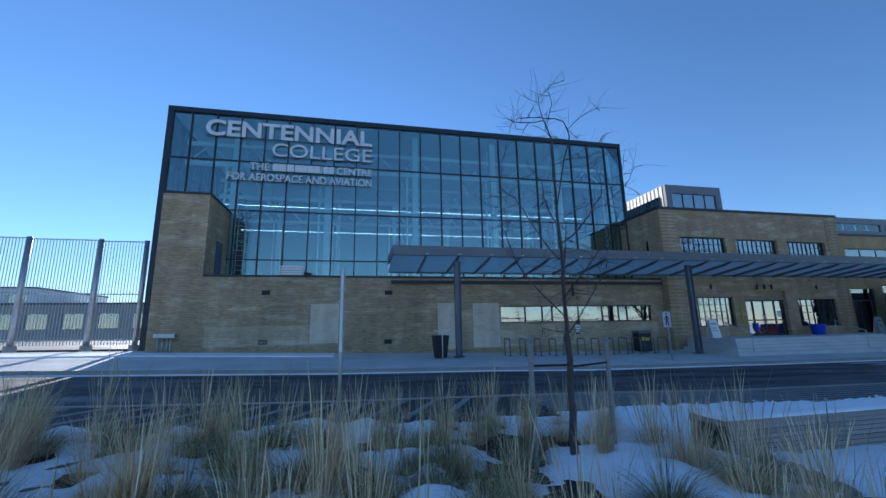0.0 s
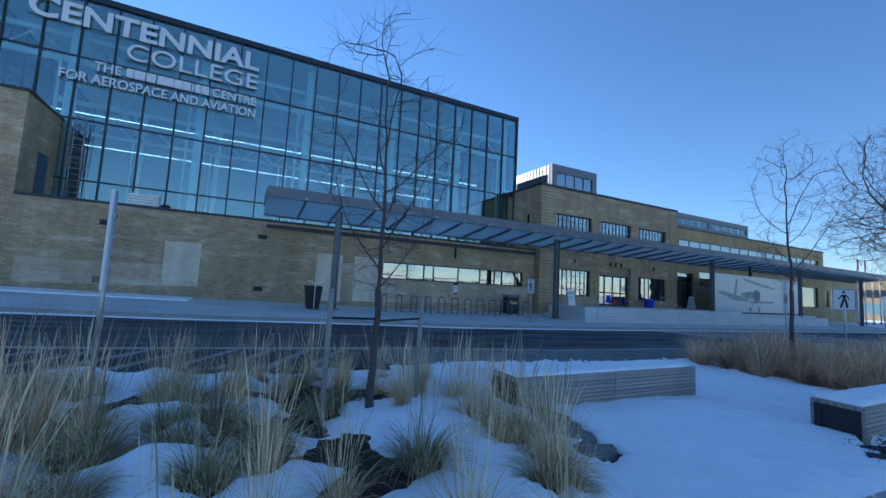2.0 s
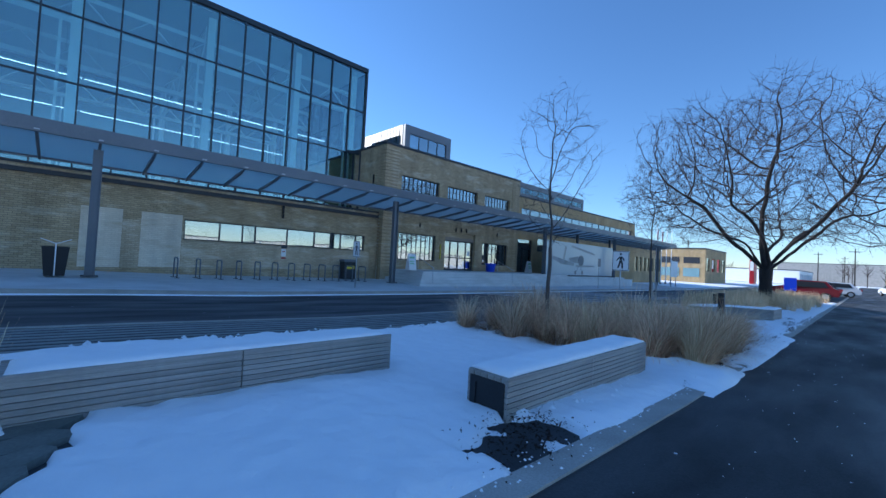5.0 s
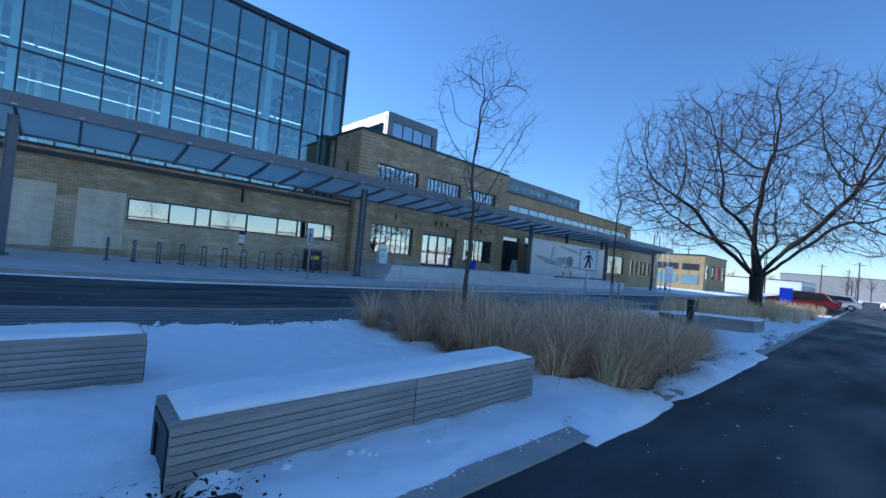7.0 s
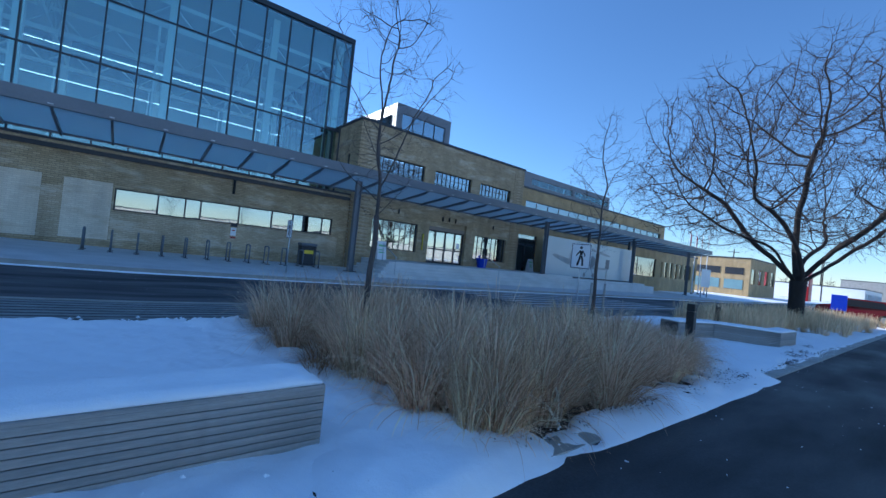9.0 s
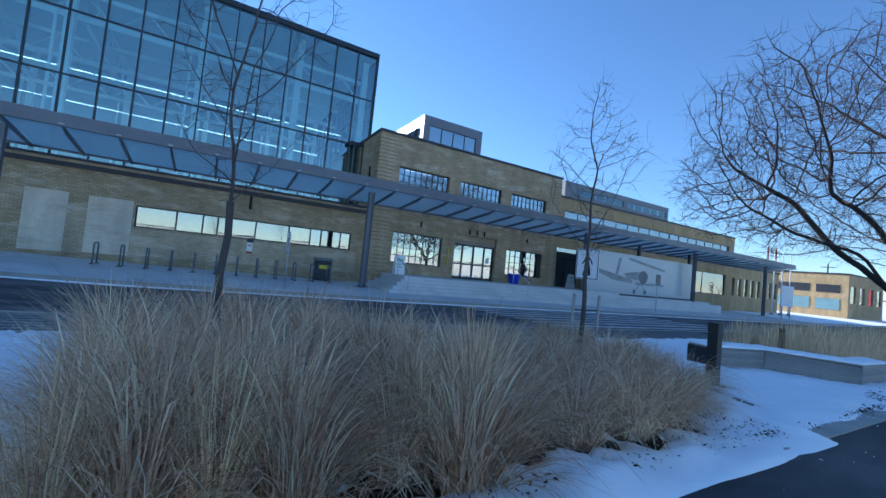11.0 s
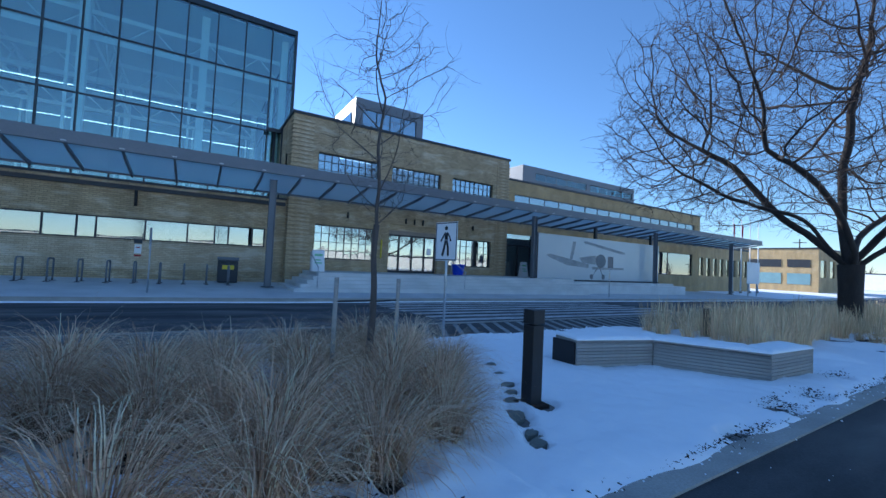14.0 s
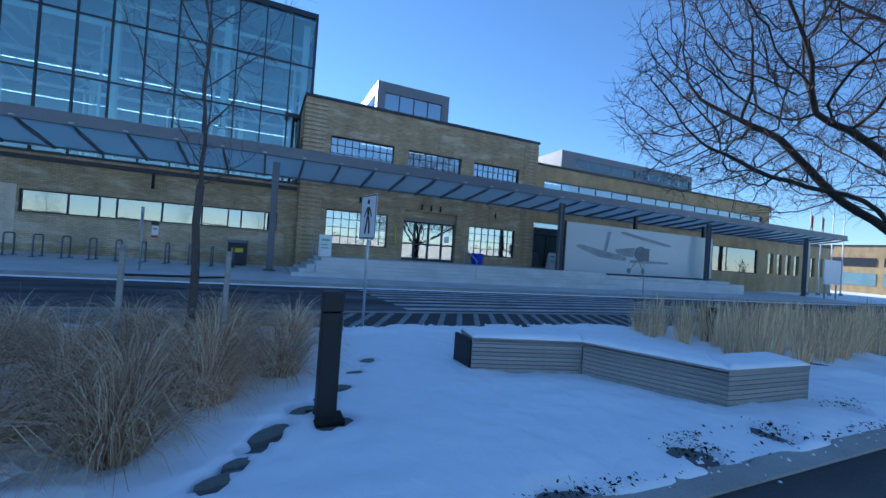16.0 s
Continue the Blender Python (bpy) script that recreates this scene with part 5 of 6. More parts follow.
def fixtures():
    for x, z in ((-4.63, 3.63), (-4.63, 1.09), (1.77, 3.63), (1.76, 0.96)):
        v = thing("wall_vent", "dark louvred vent set in the brick", "vent", "wall vents", "", (x, WALL_Y, z))
        part("frame", boxes((-0.21, 0.21, -0.02, 0.01, -0.12, -0.09), (-0.21, 0.21, -0.02, 0.01, 0.09, 0.12), (-0.21, -0.18, -0.02, 0.01, -0.09, 0.09), (0.18, 0.21, -0.02, 0.01, -0.09, 0.09)), M["steel_dark"], v)
        for k in range(4):
            part("slat", boxes((-0.18, 0.18, -0.012, 0.004, -0.085 + k * 0.045, -0.06 + k * 0.045)), M["black"], v)
        part("backing", boxes((-0.18, 0.18, -0.003, 0.006, -0.09, 0.09)), M["black"], v)
    v = thing("wall_lamp", "dark cylindrical wall lamp under the canopy", "lamp", "wall lamps", "", (13.0, WALL_Y, 3.75))
    part("body", rod((0, -0.12, -0.35), (0, -0.12, 0.35), 0.06), M["black"], v)
    part("arm", boxes((-0.03, 0.03, -0.12, 0.0, -0.03, 0.03)), M["black"], v)
    for x in (22.7, 27.0, 31.5, 26.4, 27.6):
        v = thing("wall_lamp", "small dark wall lamp above the windows", "lamp", "wall lamps", "", (x, BLOCK_Y, 3.95))
        part("body", rod((0, -0.1, -0.16), (0, -0.1, 0.16), 0.05), M["black"], v)
        part("arm", boxes((-0.02, 0.02, -0.1, 0.0, -0.02, 0.02)), M["black"], v)
    n = thing("wall_notice", "small white notice with a red mark on the brick", "notice", "", "", (13.2, WALL_Y - 0.001, 1.25))
    part("plate", boxes((-0.13, 0.13, -0.012, 0, 0.0, 0.42)), M["white"], n)
    part("mark", boxes((-0.08, 0.08, -0.016, -0.0125, 0.25, 0.3)), M["red"], n)
    part("box", boxes((-0.15, 0.15, -0.1, -0.001, 0.46, 0.62)), M["steel_dark"], n)
    part("strip", boxes((-0.13, 0.13, -0.02, 0.0, -0.13, -0.05)), M["red"], n)
    p = thing("wall_pipe", "yellow painted pipe on the brick pier", "pipe", "", "", (24.85, BLOCK_Y - 0.06, 1.6))
    part("pipe", rod((0, 0, 0), (0, 0, 1.1), 0.045), M["yellow"], p)
    part("strap", boxes((-0.05, 0.05, -0.01, 0.06, 0.3, 0.34)), M["galv"], p)
    b = thing("recycling_tub", "bright blue plastic tub on the entrance landing", "bin", "", "", (29.95, 21.3, 0.75))
    bm = bmesh.new()
    bmesh.ops.create_cone(bm, cap_ends=True, segments=24, radius1=0.33, radius2=0.42, depth=0.62, matrix=Matrix.Translation((0, 0, 0.31)))
    part("body", bm, M["blue_bin"], b)
    bm = bmesh.new()
    bmesh.ops.create_cone(bm, cap_ends=True, segments=24, radius1=0.46, radius2=0.46, depth=0.07, matrix=Matrix.Translation((0, 0, 0.655)))
    part("rim", bm, M["blue_bin"], b)
    for x, y in ((20.75, 20.4), (36.0, 21.7)):
        s = thing("sandwich_board", "white A-frame notice board with green print on the landing", "notice board", "notice boards", "", (x, y, 0.75))
        for k in (-1, 1):
            bm = boxes((-0.3, 0.3, -0.012, 0.012, 0.0, 1.1))
            bm.transform(Matrix.Translation((0, 0.22 * k, 0)) @ Matrix.Rotation(radians(11 * k), 4, "X"))
            leaf = part("leaf", bm, M["white"], s)
            if k < 0:
                for (xa, xb, za, zb) in ((-0.2, 0.2, 0.78, 0.9), (-0.2, 0.1, 0.55, 0.62), (-0.2, 0.15, 0.4, 0.47)):
                    bm = boxes((xa, xb, -0.02, -0.014, za, zb))
                    bm.transform(Matrix.Translation((0, 0.22 * k, 0)) @ Matrix.Rotation(radians(11 * k), 4, "X"))
                    part("print", bm, M["green"], leaf)
    r = thing("meter_pipes", "grey utility box on short pipes against the wall", "utility box", "", "", (-9.0, WALL_Y - 0.25, top(-9, 22.4)))
    part("box", boxes((-0.5, 0.42, -0.1, 0.12, 0.72, 0.92)), M["galv"], r)
    for x in (-0.32, -0.12, 0.08, 0.24):
        part("pipe", rod((x, 0, 0), (x, 0, 0.72), 0.035), M["galv"], r)
    v = thing("roof_unit", "pale louvred ventilation unit on the low roof", "vent", "", "", (-3.6, 24.3, 4.35))
    part("body", boxes((-0.55, 0.55, -0.4, 0.4, 0, 0.95)), M["galv"], v)
    for k in range(5):
        part("slat", boxes((-0.62, 0.62, -0.47, -0.402, 0.3 + k * 0.13, 0.37 + k * 0.13)), M["white"], v)
    part("fan", rod((0.85, -0.1, 0), (0.85, -0.1, 0.55), 0.22, 14), M["steel_dark"], v)
    la = thing("roof_ladder", "galvanised caged ladder on the hall front", "ladder", "", "", (-6.9, GLASS_Y - 0.3, 4.35))
    for x in (-0.22, 0.22):
        part("rail", rod((x, 0, 0), (x, 0, 4.6), 0.025, 6), M["galv"], la)
    for k in range(14):
        part("rung", rod((-0.22, 0, 0.3 + k * 0.3), (0.22, 0, 0.3 + k * 0.3), 0.014, 6), M["galv"], la)
    for k in range(6):
        bm = bmesh.new()
        pts = [(0.36 * math.cos(math.pi * (1 + t / 8)), 0.65 * math.sin(math.pi * (1 + t / 8)), 2.0 + k * 0.5) for t in range(9)]
        tube(bm, pts, [0.018] * 9, 5)
        part("hoop", bm, M["galv"], la)
    for a0 in (0.2, 0.5, 0.8):
        x, y = 0.36 * math.cos(math.pi * (1 + a0)), 0.65 * math.sin(math.pi * (1 + a0))
        part("cage_bar", rod((x, y, 2.0), (x, y, 4.5), 0.014, 5), M["galv"], la)
    dp = thing("corner_frame", "dark steel frame and pipes in the corner of hall and block", "pipes", "", "structure", (18.9, 25.9, 4.35))
    part("pipe", rod((0.2, -0.2, 0), (0.2, -0.2, 4.8), 0.07), M["steel_dark"], dp)
    part("pipe", rod((0.62, -0.5, 0), (0.62, -0.5, 5.0), 0.09), M["steel_dark"], dp)
    part("beam", boxes((-0.3, 0.6, -0.35, -0.2, 4.55, 4.75)), M["steel_dark"], dp)
    # handrails at the steps
    for x in (20.0, 27.8):
        h = thing("handrail", "thin galvanised handrail on the steps", "handrail", "handrails", "", (x, 18.0, 0.2))
        part("post", rod((0, -0.6, -0.1), (0, -0.6, 0.85), 0.02, 8), M["galv"], h)
        part("post", rod((0, 0.8, 0.54), (0, 0.8, 1.45), 0.02, 8), M["galv"], h)
        part("rail", rod((0, -0.7, 0.8), (0, 0.9, 1.5), 0.022, 8), M["galv"], h)


fixtures()


# ---- trees ----
class Limbs:
    """Collects tapered tubes into one vertex and face list."""

    def __init__(self):
        self.v, self.f = [], []

    def add(self, pts, radii, sides):
        base = len(self.v)
        side = None
        n = len(pts)
        for i, p in enumerate(pts):
            d = pts[min(i + 1, n - 1)] - pts[max(i - 1, 0)]
            if d.length < 1e-6:
                d = Vector((0, 0, 1))
            d.normalize()
            if side is None:
                side = d.orthogonal().normalized()
            side = side - d * side.dot(d)
            side.normalize()
            up = d.cross(side)
            for k in range(sides):
                t = k * 2 * math.pi / sides
                self.v.append(tuple(p + radii[i] * (math.cos(t) * side + math.sin(t) * up)))
        for i in range(n - 1):
            for k in range(sides):
                a0 = base + i * sides + k
                b0 = base + i * sides + (k + 1) % sides
                self.f.append((a0, b0, b0 + sides, a0 + sides))

    def mesh(self, name, material):
        me = bpy.data.meshes.new(name)
        me.from_pydata(self.v, [], self.f)
        me.materials.append(material)
        for q in me.polygons:
            q.use_smooth = True
        return me


def colonise(rs, starts, cloud, step, reach, kill, bias, jitter, rounds):
    """Grows branches from the starting limbs towards a cloud of buds; gives nodes and their parents."""
    pos, par = [], []
    for chain, root in starts:
        last = root
        for q in chain:
            pos.append(np.array(q, float))
            par.append(last)
            last = len(pos) - 1
    buds = np.array(cloud, float)
    first = np.array(pos)
    dd = np.linalg.norm(buds[:, None] - first[None], axis=2)
    best, idx = dd.min(1), dd.argmin(1)
    kids = {}
    for _ in range(rounds):
        on = (best < reach) & (best > kill)
        if not on.any():
            break
        fresh = []
        for i in np.unique(idx[on]):
            if kids.get(i, 0) > 2:
                continue
            d = buds[on & (idx == i)] - pos[i]
            d = (d / np.linalg.norm(d, axis=1)[:, None]).mean(0) + bias + rs.normal(0, jitter, 3)
            fresh.append((i, pos[i] + step * d / max(1e-6, np.linalg.norm(d))))
            kids[i] = kids.get(i, 0) + 1
        if not fresh:
            break
        base = len(pos)
        for i, q in fresh:
            pos.append(q)
            par.append(int(i))
        dd = np.linalg.norm(buds[:, None] - np.array([q for _, q in fresh])[None], axis=2)
        m = dd.min(1)
        better = m < best
        idx[better] = base + dd.argmin(1)[better]
        best = np.minimum(best, m)
    return pos, par


def branches(rs, pos, par, tip, power, most, thick, twig_n, twig_len, limbs, twigs):
    """Tubes along the branches, thicker where more of them meet, with kinked twigs at the thin ends."""
    n = len(pos)
    load = np.zeros(n)
    kids = [[] for _ in range(n)]
    for i in range(n - 1, -1, -1):
        if load[i] == 0:
            load[i] = tip ** power
        if par[i] >= 0:
            load[par[i]] += load[i]
            kids[par[i]].append(i)
    rad = [float(q) for q in np.minimum(load ** (1 / power), most)]
    roots = [i for i in range(n) if par[i] < 0]
    stack = [(None, r) for r in roots]
    while stack:
        origin, i = stack.pop()
        pts, rr = ([Vector(pos[origin])], [min(rad[origin], rad[i] * 1.15)]) if origin is not None else ([], [])
        while True:
            pts.append(Vector(pos[i]))
            rr.append(rad[i])
            if not kids[i]:
                break
            order = sorted(kids[i], key=lambda k: -rad[k])
            stack.extend((i, k) for k in order[1:])
            i = order[0]
        if len(pts) > 1:
            big = max(rr)
            (limbs if big > thick else twigs).add(pts, rr, 9 if big > 0.12 else (6 if big > 0.04 else (4 if big > 0.012 else 3)))
    for i in range(n):
        if rad[i] > tip * 2.6 or par[i] < 0:
            continue
        along = Vector(pos[i] - pos[par[i]]).normalized()
        for _ in range(twig_n):
            d = (along + Vector(rs.normal(0, 0.62, 3))).normalized()
            p, pts = Vector(pos[i]), [Vector(pos[i])]
            length = twig_len * rs.uniform(0.4, 1.2)
            for _ in range(3):
                d = (d + Vector(rs.normal(0, 0.17, 3)) + Vector((0, 0, 0.06))).normalized()
                p = p + d * (length / 3)
                pts.append(p)
            twigs.add(pts, [tip * 0.62, tip * 0.5, tip * 0.4, tip * 0.25], 3)


def big_tree(x, y):
    rs = np.random.RandomState(11)
    z = g(x) - 0.15
    t = thing("bare_tree", "large bare spreading deciduous tree in winter", "tree", "trees", "", (x, y, z))
    limbs, twigs = Limbs(), Limbs()
    limbs.add([Vector((0.03, 0, -0.2)), Vector((0, 0, 0.1)), Vector((0, 0, 0.7)), Vector((0.02, 0, 1.4)), Vector((0.02, 0, 2.2))], [0.48, 0.37, 0.31, 0.30, 0.33], 14)
    starts = [([(0.02, 0, 2.05)], -1)]
    for az, lean, length in ((100, 40, 6.0), (150, 50, 5.4), (55, 24, 6.4), (15, 46, 5.4), (-45, 50, 5.6), (-95, 38, 6.2), (-150, 46, 5.6), (-85, 10, 6.2)):
        a1, l1 = radians(az), radians(lean)
        d = np.array((math.cos(a1) * math.sin(l1), math.sin(a1) * math.sin(l1), math.cos(l1)))
        q, chain = np.array((0.02, 0, 2.05)), []
        for k in range(int(length / 0.4)):
            d = d + rs.normal(0, 0.13, 3)
            d = d / np.linalg.norm(d)
            q = q + d * 0.4
            chain.append(tuple(q))
        starts.append((chain, 0))
    cloud = []
    while len(cloud) < 6200:
        o = rs.uniform(-1, 1, 3)
        r = np.linalg.norm(o)
        if r > 1 or r < 0.3:
            continue
        lump = noise.noise(Vector(o * 2.6))
        if r > 0.86 + 0.22 * lump:
            continue
        q = np.array((0, 0, 7.1)) + o * np.array((8.6, 8.6, 6.1))
        if q[2] > 3.6 - 0.5 * lump + 0.9 * max(0, 1 - math.hypot(q[0], q[1]) / 4):
            cloud.append(q)
    pos, par = colonise(rs, starts, cloud, 0.3, 2.6, 0.38, np.array((0, 0, 0.0)), 0.08, 80)
    branches(rs, pos, par, 0.0095, 2.3, 0.24, 0.05, 3, 0.7, limbs, twigs)
    for nm, l, m in (("trunk", limbs, M["bark"]), ("crown", twigs, M["twig"])):
        ob = new(nm, l.mesh(nm, m))
        ob.parent = t
    return t


def sapling(x, y, seed, height, fork, label, k0=1.0, wide=1.0):
    rs = np.random.RandomState(seed)
    z = g(x) - 0.1
    t = thing("young_tree", label, "tree", "trees", "", (x, y, z))
    limbs, twigs = Limbs(), Limbs()
    fork, height = fork - z, height - z
    pts = [Vector((0.05 * noise.noise(Vector((seed, i * 0.6, 0))), 0.05 * noise.noise(Vector((seed, i * 0.6, 5))), fork * i / 5)) for i in range(6)]
    limbs.add(pts, [k0 * q for q in (0.072, 0.056, 0.051, 0.047, 0.045, 0.046)], 9)
    q, d, chain = np.array(pts[-1]), np.array((0, 0, 1.0)), [tuple(pts[-1])]
    while q[2] < fork + (height - fork) * 0.72:
        d = d + rs.normal(0, 0.1, 3) + np.array((-q[0] * 0.2, -q[1] * 0.2, 0.25))
        d = d / np.linalg.norm(d)
        q = q + d * 0.1
        chain.append(tuple(q))
    starts = [(chain, -1)]
    for k in range(8):
        a1, l1 = k * 2.4 + rs.uniform(-0.4, 0.4), radians(rs.uniform(42, 62))
        d = np.array((math.cos(a1) * math.sin(l1), math.sin(a1) * math.sin(l1), math.cos(l1)))
        root = min(len(chain) - 1, k * 2)
        q, side = np.array(chain[root]), []
        for _ in range(int(wide * rs.uniform(9, 14) * (1 - k * 0.06))):
            d = d + rs.normal(0, 0.06, 3) + np.array((0, 0, 0.05))
            d = d / np.linalg.norm(d)
            q = q + d * 0.09
            side.append(tuple(q))
        starts.append((side, root))
    cloud = []
    while len(cloud) < 420:
        u = rs.uniform(0.0, 1.0)
        r = wide * (0.25 + 1.25 * u if u < 0.62 else 1.025 - 2.0 * (u - 0.62)) * math.sqrt(rs.uniform(0.05, 1))
        a1 = rs.uniform(0, 2 * math.pi)
        if noise.noise(Vector((math.cos(a1) * 1.6, math.sin(a1) * 1.6, u * 3 + seed))) < -0.18:
            continue
        cloud.append((r * math.cos(a1), r * math.sin(a1), fork - 0.05 + u * (height - fork)))
    pos, par = colonise(rs, starts, cloud, 0.09, 0.6, 0.13, np.array((0, 0, 0.22)), 0.05, 60)
    branches(rs, pos, par, 0.0032, 2.4, 0.04 * k0, 0.011, 1, 0.32, limbs, twigs)
    for nm, l in (("trunk", limbs), ("crown", twigs)):
        ob = new(nm, l.mesh(nm, M["bark_young"]))
        ob.parent = t


big_tree(33.2, 3.75)
sapling(2.2, 4.0, 3, 4.5, 1.5, "slender bare young tree rising from the grasses", 0.72, 1.1)
sapling(11.6, 4.45, 5, 5.4, 1.9, "slender bare young tree among tall dry grasses", 0.85, 1.15)
sapling(17.3, 4.4, 8, 5.1, 1.85, "slender bare young tree beside the snowy seating area", 0.82)
for x, y in ((1.7, 3.85), (2.75, 4.15), (16.75, 4.15), (17.6, 4.33)):
    s = thing("tree_stake", "weathered grey wooden tree stake", "stake", "tree stakes", "", (x, y, g(x) - 0.1))
    part("stake", rod((0, 0, 0), (0.01, 0, 1.25), 0.026, 8), M["wood"], s)
    tx, ty = (2.2, 4.0) if x < 10 else (17.3, 4.4)
    part("strap", rod((0, 0, 0.98), (tx - x, ty - y, 0.96), 0.012, 6), M["black"], s, "black rubber tree tie")


# ---- dry grasses ----
def grass_mat(name, c1, c2):
    m, n, l, p = nodes_of(name)
    ge, oi = n.new("ShaderNodeNewGeometry"), n.new("ShaderNodeObjectInfo")
    mix = n.new("ShaderNodeValToRGB")
    els = mix.color_ramp.elements
    els[0].position, els[0].color = 0.0, (*c2, 1)
    els[1].position, els[1].color = 1.0, (*(min(0.95, c * 1.25) for c in c1), 1)
    for at, k in ((0.3, 0.3), (0.72, 0.95)):
        e = els.new(at)
        e.color = (*(a * k + b * (1 - k) for a, b in zip(c1, c2)), 1)
    l.new(ge.outputs["Random Per Island"], mix.inputs["Fac"])
    hsv = n.new("ShaderNodeHueSaturation")
    r = n.new("ShaderNodeMapRange")
    r.inputs["To Min"].default_value, r.inputs["To Max"].default_value = 0.75, 1.2
    l.new(oi.outputs["Random"], r.inputs["Value"])
    l.new(r.outputs[0], hsv.inputs["Value"])
    l.new(mix.outputs["Color"], hsv.inputs["Color"])
    l.new(hsv.outputs[0], p.inputs["Base Color"])
    p.inputs["Roughness"].default_value = 0.95
    p.inputs["Specular IOR Level"].default_value = 0.04
    tl, mx = n.new("ShaderNodeBsdfTranslucent"), n.new("ShaderNodeMixShader")
    l.new(hsv.outputs[0], tl.inputs["Color"])
    mx.inputs["Fac"].default_value = 0.42
    l.new(p.outputs[0], mx.inputs[1])
    l.new(tl.outputs[0], mx.inputs[2])
    l.new(mx.outputs[0], n["Material Output"].inputs["Surface"])
    return m


M["thatch"] = grass_mat("brown_thatch", (0.42, 0.27, 0.16), (0.12, 0.07, 0.04))
M["mound"] = grass_mat("olive_thatch", (0.58, 0.50, 0.30), (0.15, 0.14, 0.07))
M["grass"] = grass_mat("dry_grass", (0.98, 0.72, 0.50), (0.40, 0.24, 0.14))
M["reed"] = grass_mat("dry_reed", (0.98, 0.74, 0.48), (0.50, 0.35, 0.205))


def blades(verts, faces, rng, n, height, spread, lean, droop, width, plume=0.0):
    """Ribbon blades that rise and arch over, from a tight base."""
    for _ in range(n):
        az = rng.uniform(0, 2 * math.pi)
        r0 = spread * math.sqrt(rng.random())
        a2 = az + rng.uniform(-0.5, 0.5)
        out = Vector((math.cos(a2), math.sin(a2), 0))
        across = Vector((-out.y, out.x, 0))
        h = height * rng.uniform(0.5, 1.05)
        tilt = radians(rng.uniform(*lean))
        p = Vector((math.cos(az) * r0, math.sin(az) * r0, 0))
        seg, w = 5, width * rng.uniform(0.6, 1.3)
        fall = radians(rng.uniform(*droop))
        base = len(verts)
        for i in range(seg + 1):
            t = i / seg
            ww = w * (1 - 0.85 * t)
            if plume and t > 0.7:
                ww = w * plume * (1.0 - (t - 0.7) / 0.36)
            verts.append(tuple(p - across * ww / 2))
            verts.append(tuple(p + across * ww / 2))
            ang = tilt + fall * t ** 1.5
            p = p + (out * math.sin(ang) + Vector((0, 0, math.cos(ang)))) * (h / seg) + across * rng.uniform(-0.012, 0.012)
        for i in range(seg):
            a0 = base + 2 * i
            faces.append((a0, a0 + 1, a0 + 3, a0 + 2))


def clump_mesh(name, rng, sets, material):
    """The parts of one clump: a mesh for each kind of blade."""
    parts = []
    for k, q in enumerate(sets):
        v, f = [], []
        blades(v, f, rng, *q[1:])
        me = bpy.data.meshes.new(q[0])
        me.from_pydata(v, [], f)
        me.materials.append(M["thatch"] if q[0] == "thatch" else material)
        parts.append(me)
    return parts


grng = random.Random(4)
FOUNTAIN = [clump_mesh("fountain_grass", grng, (("foliage", 360, 1.15, 0.17, (0, 28), (60, 150), 0.011), ("skirt", 170, 0.85, 0.19, (18, 55), (70, 130), 0.011), ("plume", 30, 1.1, 0.1, (0, 30), (20, 80), 0.004, 3.0)), M["grass"]) for _ in range(5)]
WEEPING = [clump_mesh("weeping_grass", grng, (("foliage", 430, 1.1, 0.2, (0, 30), (115, 165), 0.012), ("skirt", 190, 0.85, 0.22, (18, 52), (85, 130), 0.012), ("plume", 24, 1.0, 0.1, (0, 40), (20, 90), 0.006)), M["grass"]) for _ in range(5)]
UPRIGHT = [clump_mesh("reed_grass", grng, (("foliage", 250, 1.05, 0.13, (0, 22), (8, 80), 0.010), ("skirt", 110, 0.65, 0.17, (15, 55), (50, 120), 0.010), ("plume", 45, 1.2, 0.1, (0, 15), (0, 22), 0.0035, 2.8)), M["reed"]) for _ in range(5)]
FAR = [clump_mesh("reed_grass_far", grng, (("foliage", 120, 0.95, 0.2, (0, 20), (5, 50), 0.010), ("plume", 40, 1.15, 0.16, (0, 14), (0, 18), 0.007, 3.0)), M["reed"]) for _ in range(4)]
LOWTUFT = [clump_mesh("low_tuft", grng, (("foliage", 150, 0.55, 0.13, (10, 60), (60, 130), 0.009), ("plume", 34, 0.95, 0.09, (0, 16), (0, 30), 0.006, 1.8), ("tall_plume", 10, 1.1, 0.07, (0, 14), (0, 20), 0.0035, 2.6)), M["reed"]) for _ in range(5)]
BROWN = [clump_mesh("brown_mound", grng, (("thatch", 260, 0.5, 0.18, (10, 75), (50, 130), 0.009),), M["thatch"]) for _ in range(3)]
MOUND = [clump_mesh("thatch_mound", grng, (("matted_foliage", 360, 0.46, 0.15, (8, 55), (80, 150), 0.008), ("stem_spray", 22, 0.9, 0.1, (0, 16), (0, 24), 0.0045, 2.0)), M["mound"]) for _ in range(4)]


def plant(kind, name, label, spots, group, lo, hi):
    for x, y in spots:
        ob = thing(name, label, "ornamental grass", group)
        s = grng.uniform(lo, hi)
        ob.matrix_basis = Matrix.Translation((x, y, top(x, y) - 0.04)) @ Matrix.Rotation(grng.uniform(0, 6.28), 4, "Z") @ Matrix.Diagonal((s * grng.uniform(0.9, 1.1), s, s * grng.uniform(0.9, 1.1), 1))
        for me in grng.choice(kind):
            child = new(me.name.split(".")[0], me)
            child.parent = ob
            tagged(child, kind="stuff")
    return spots


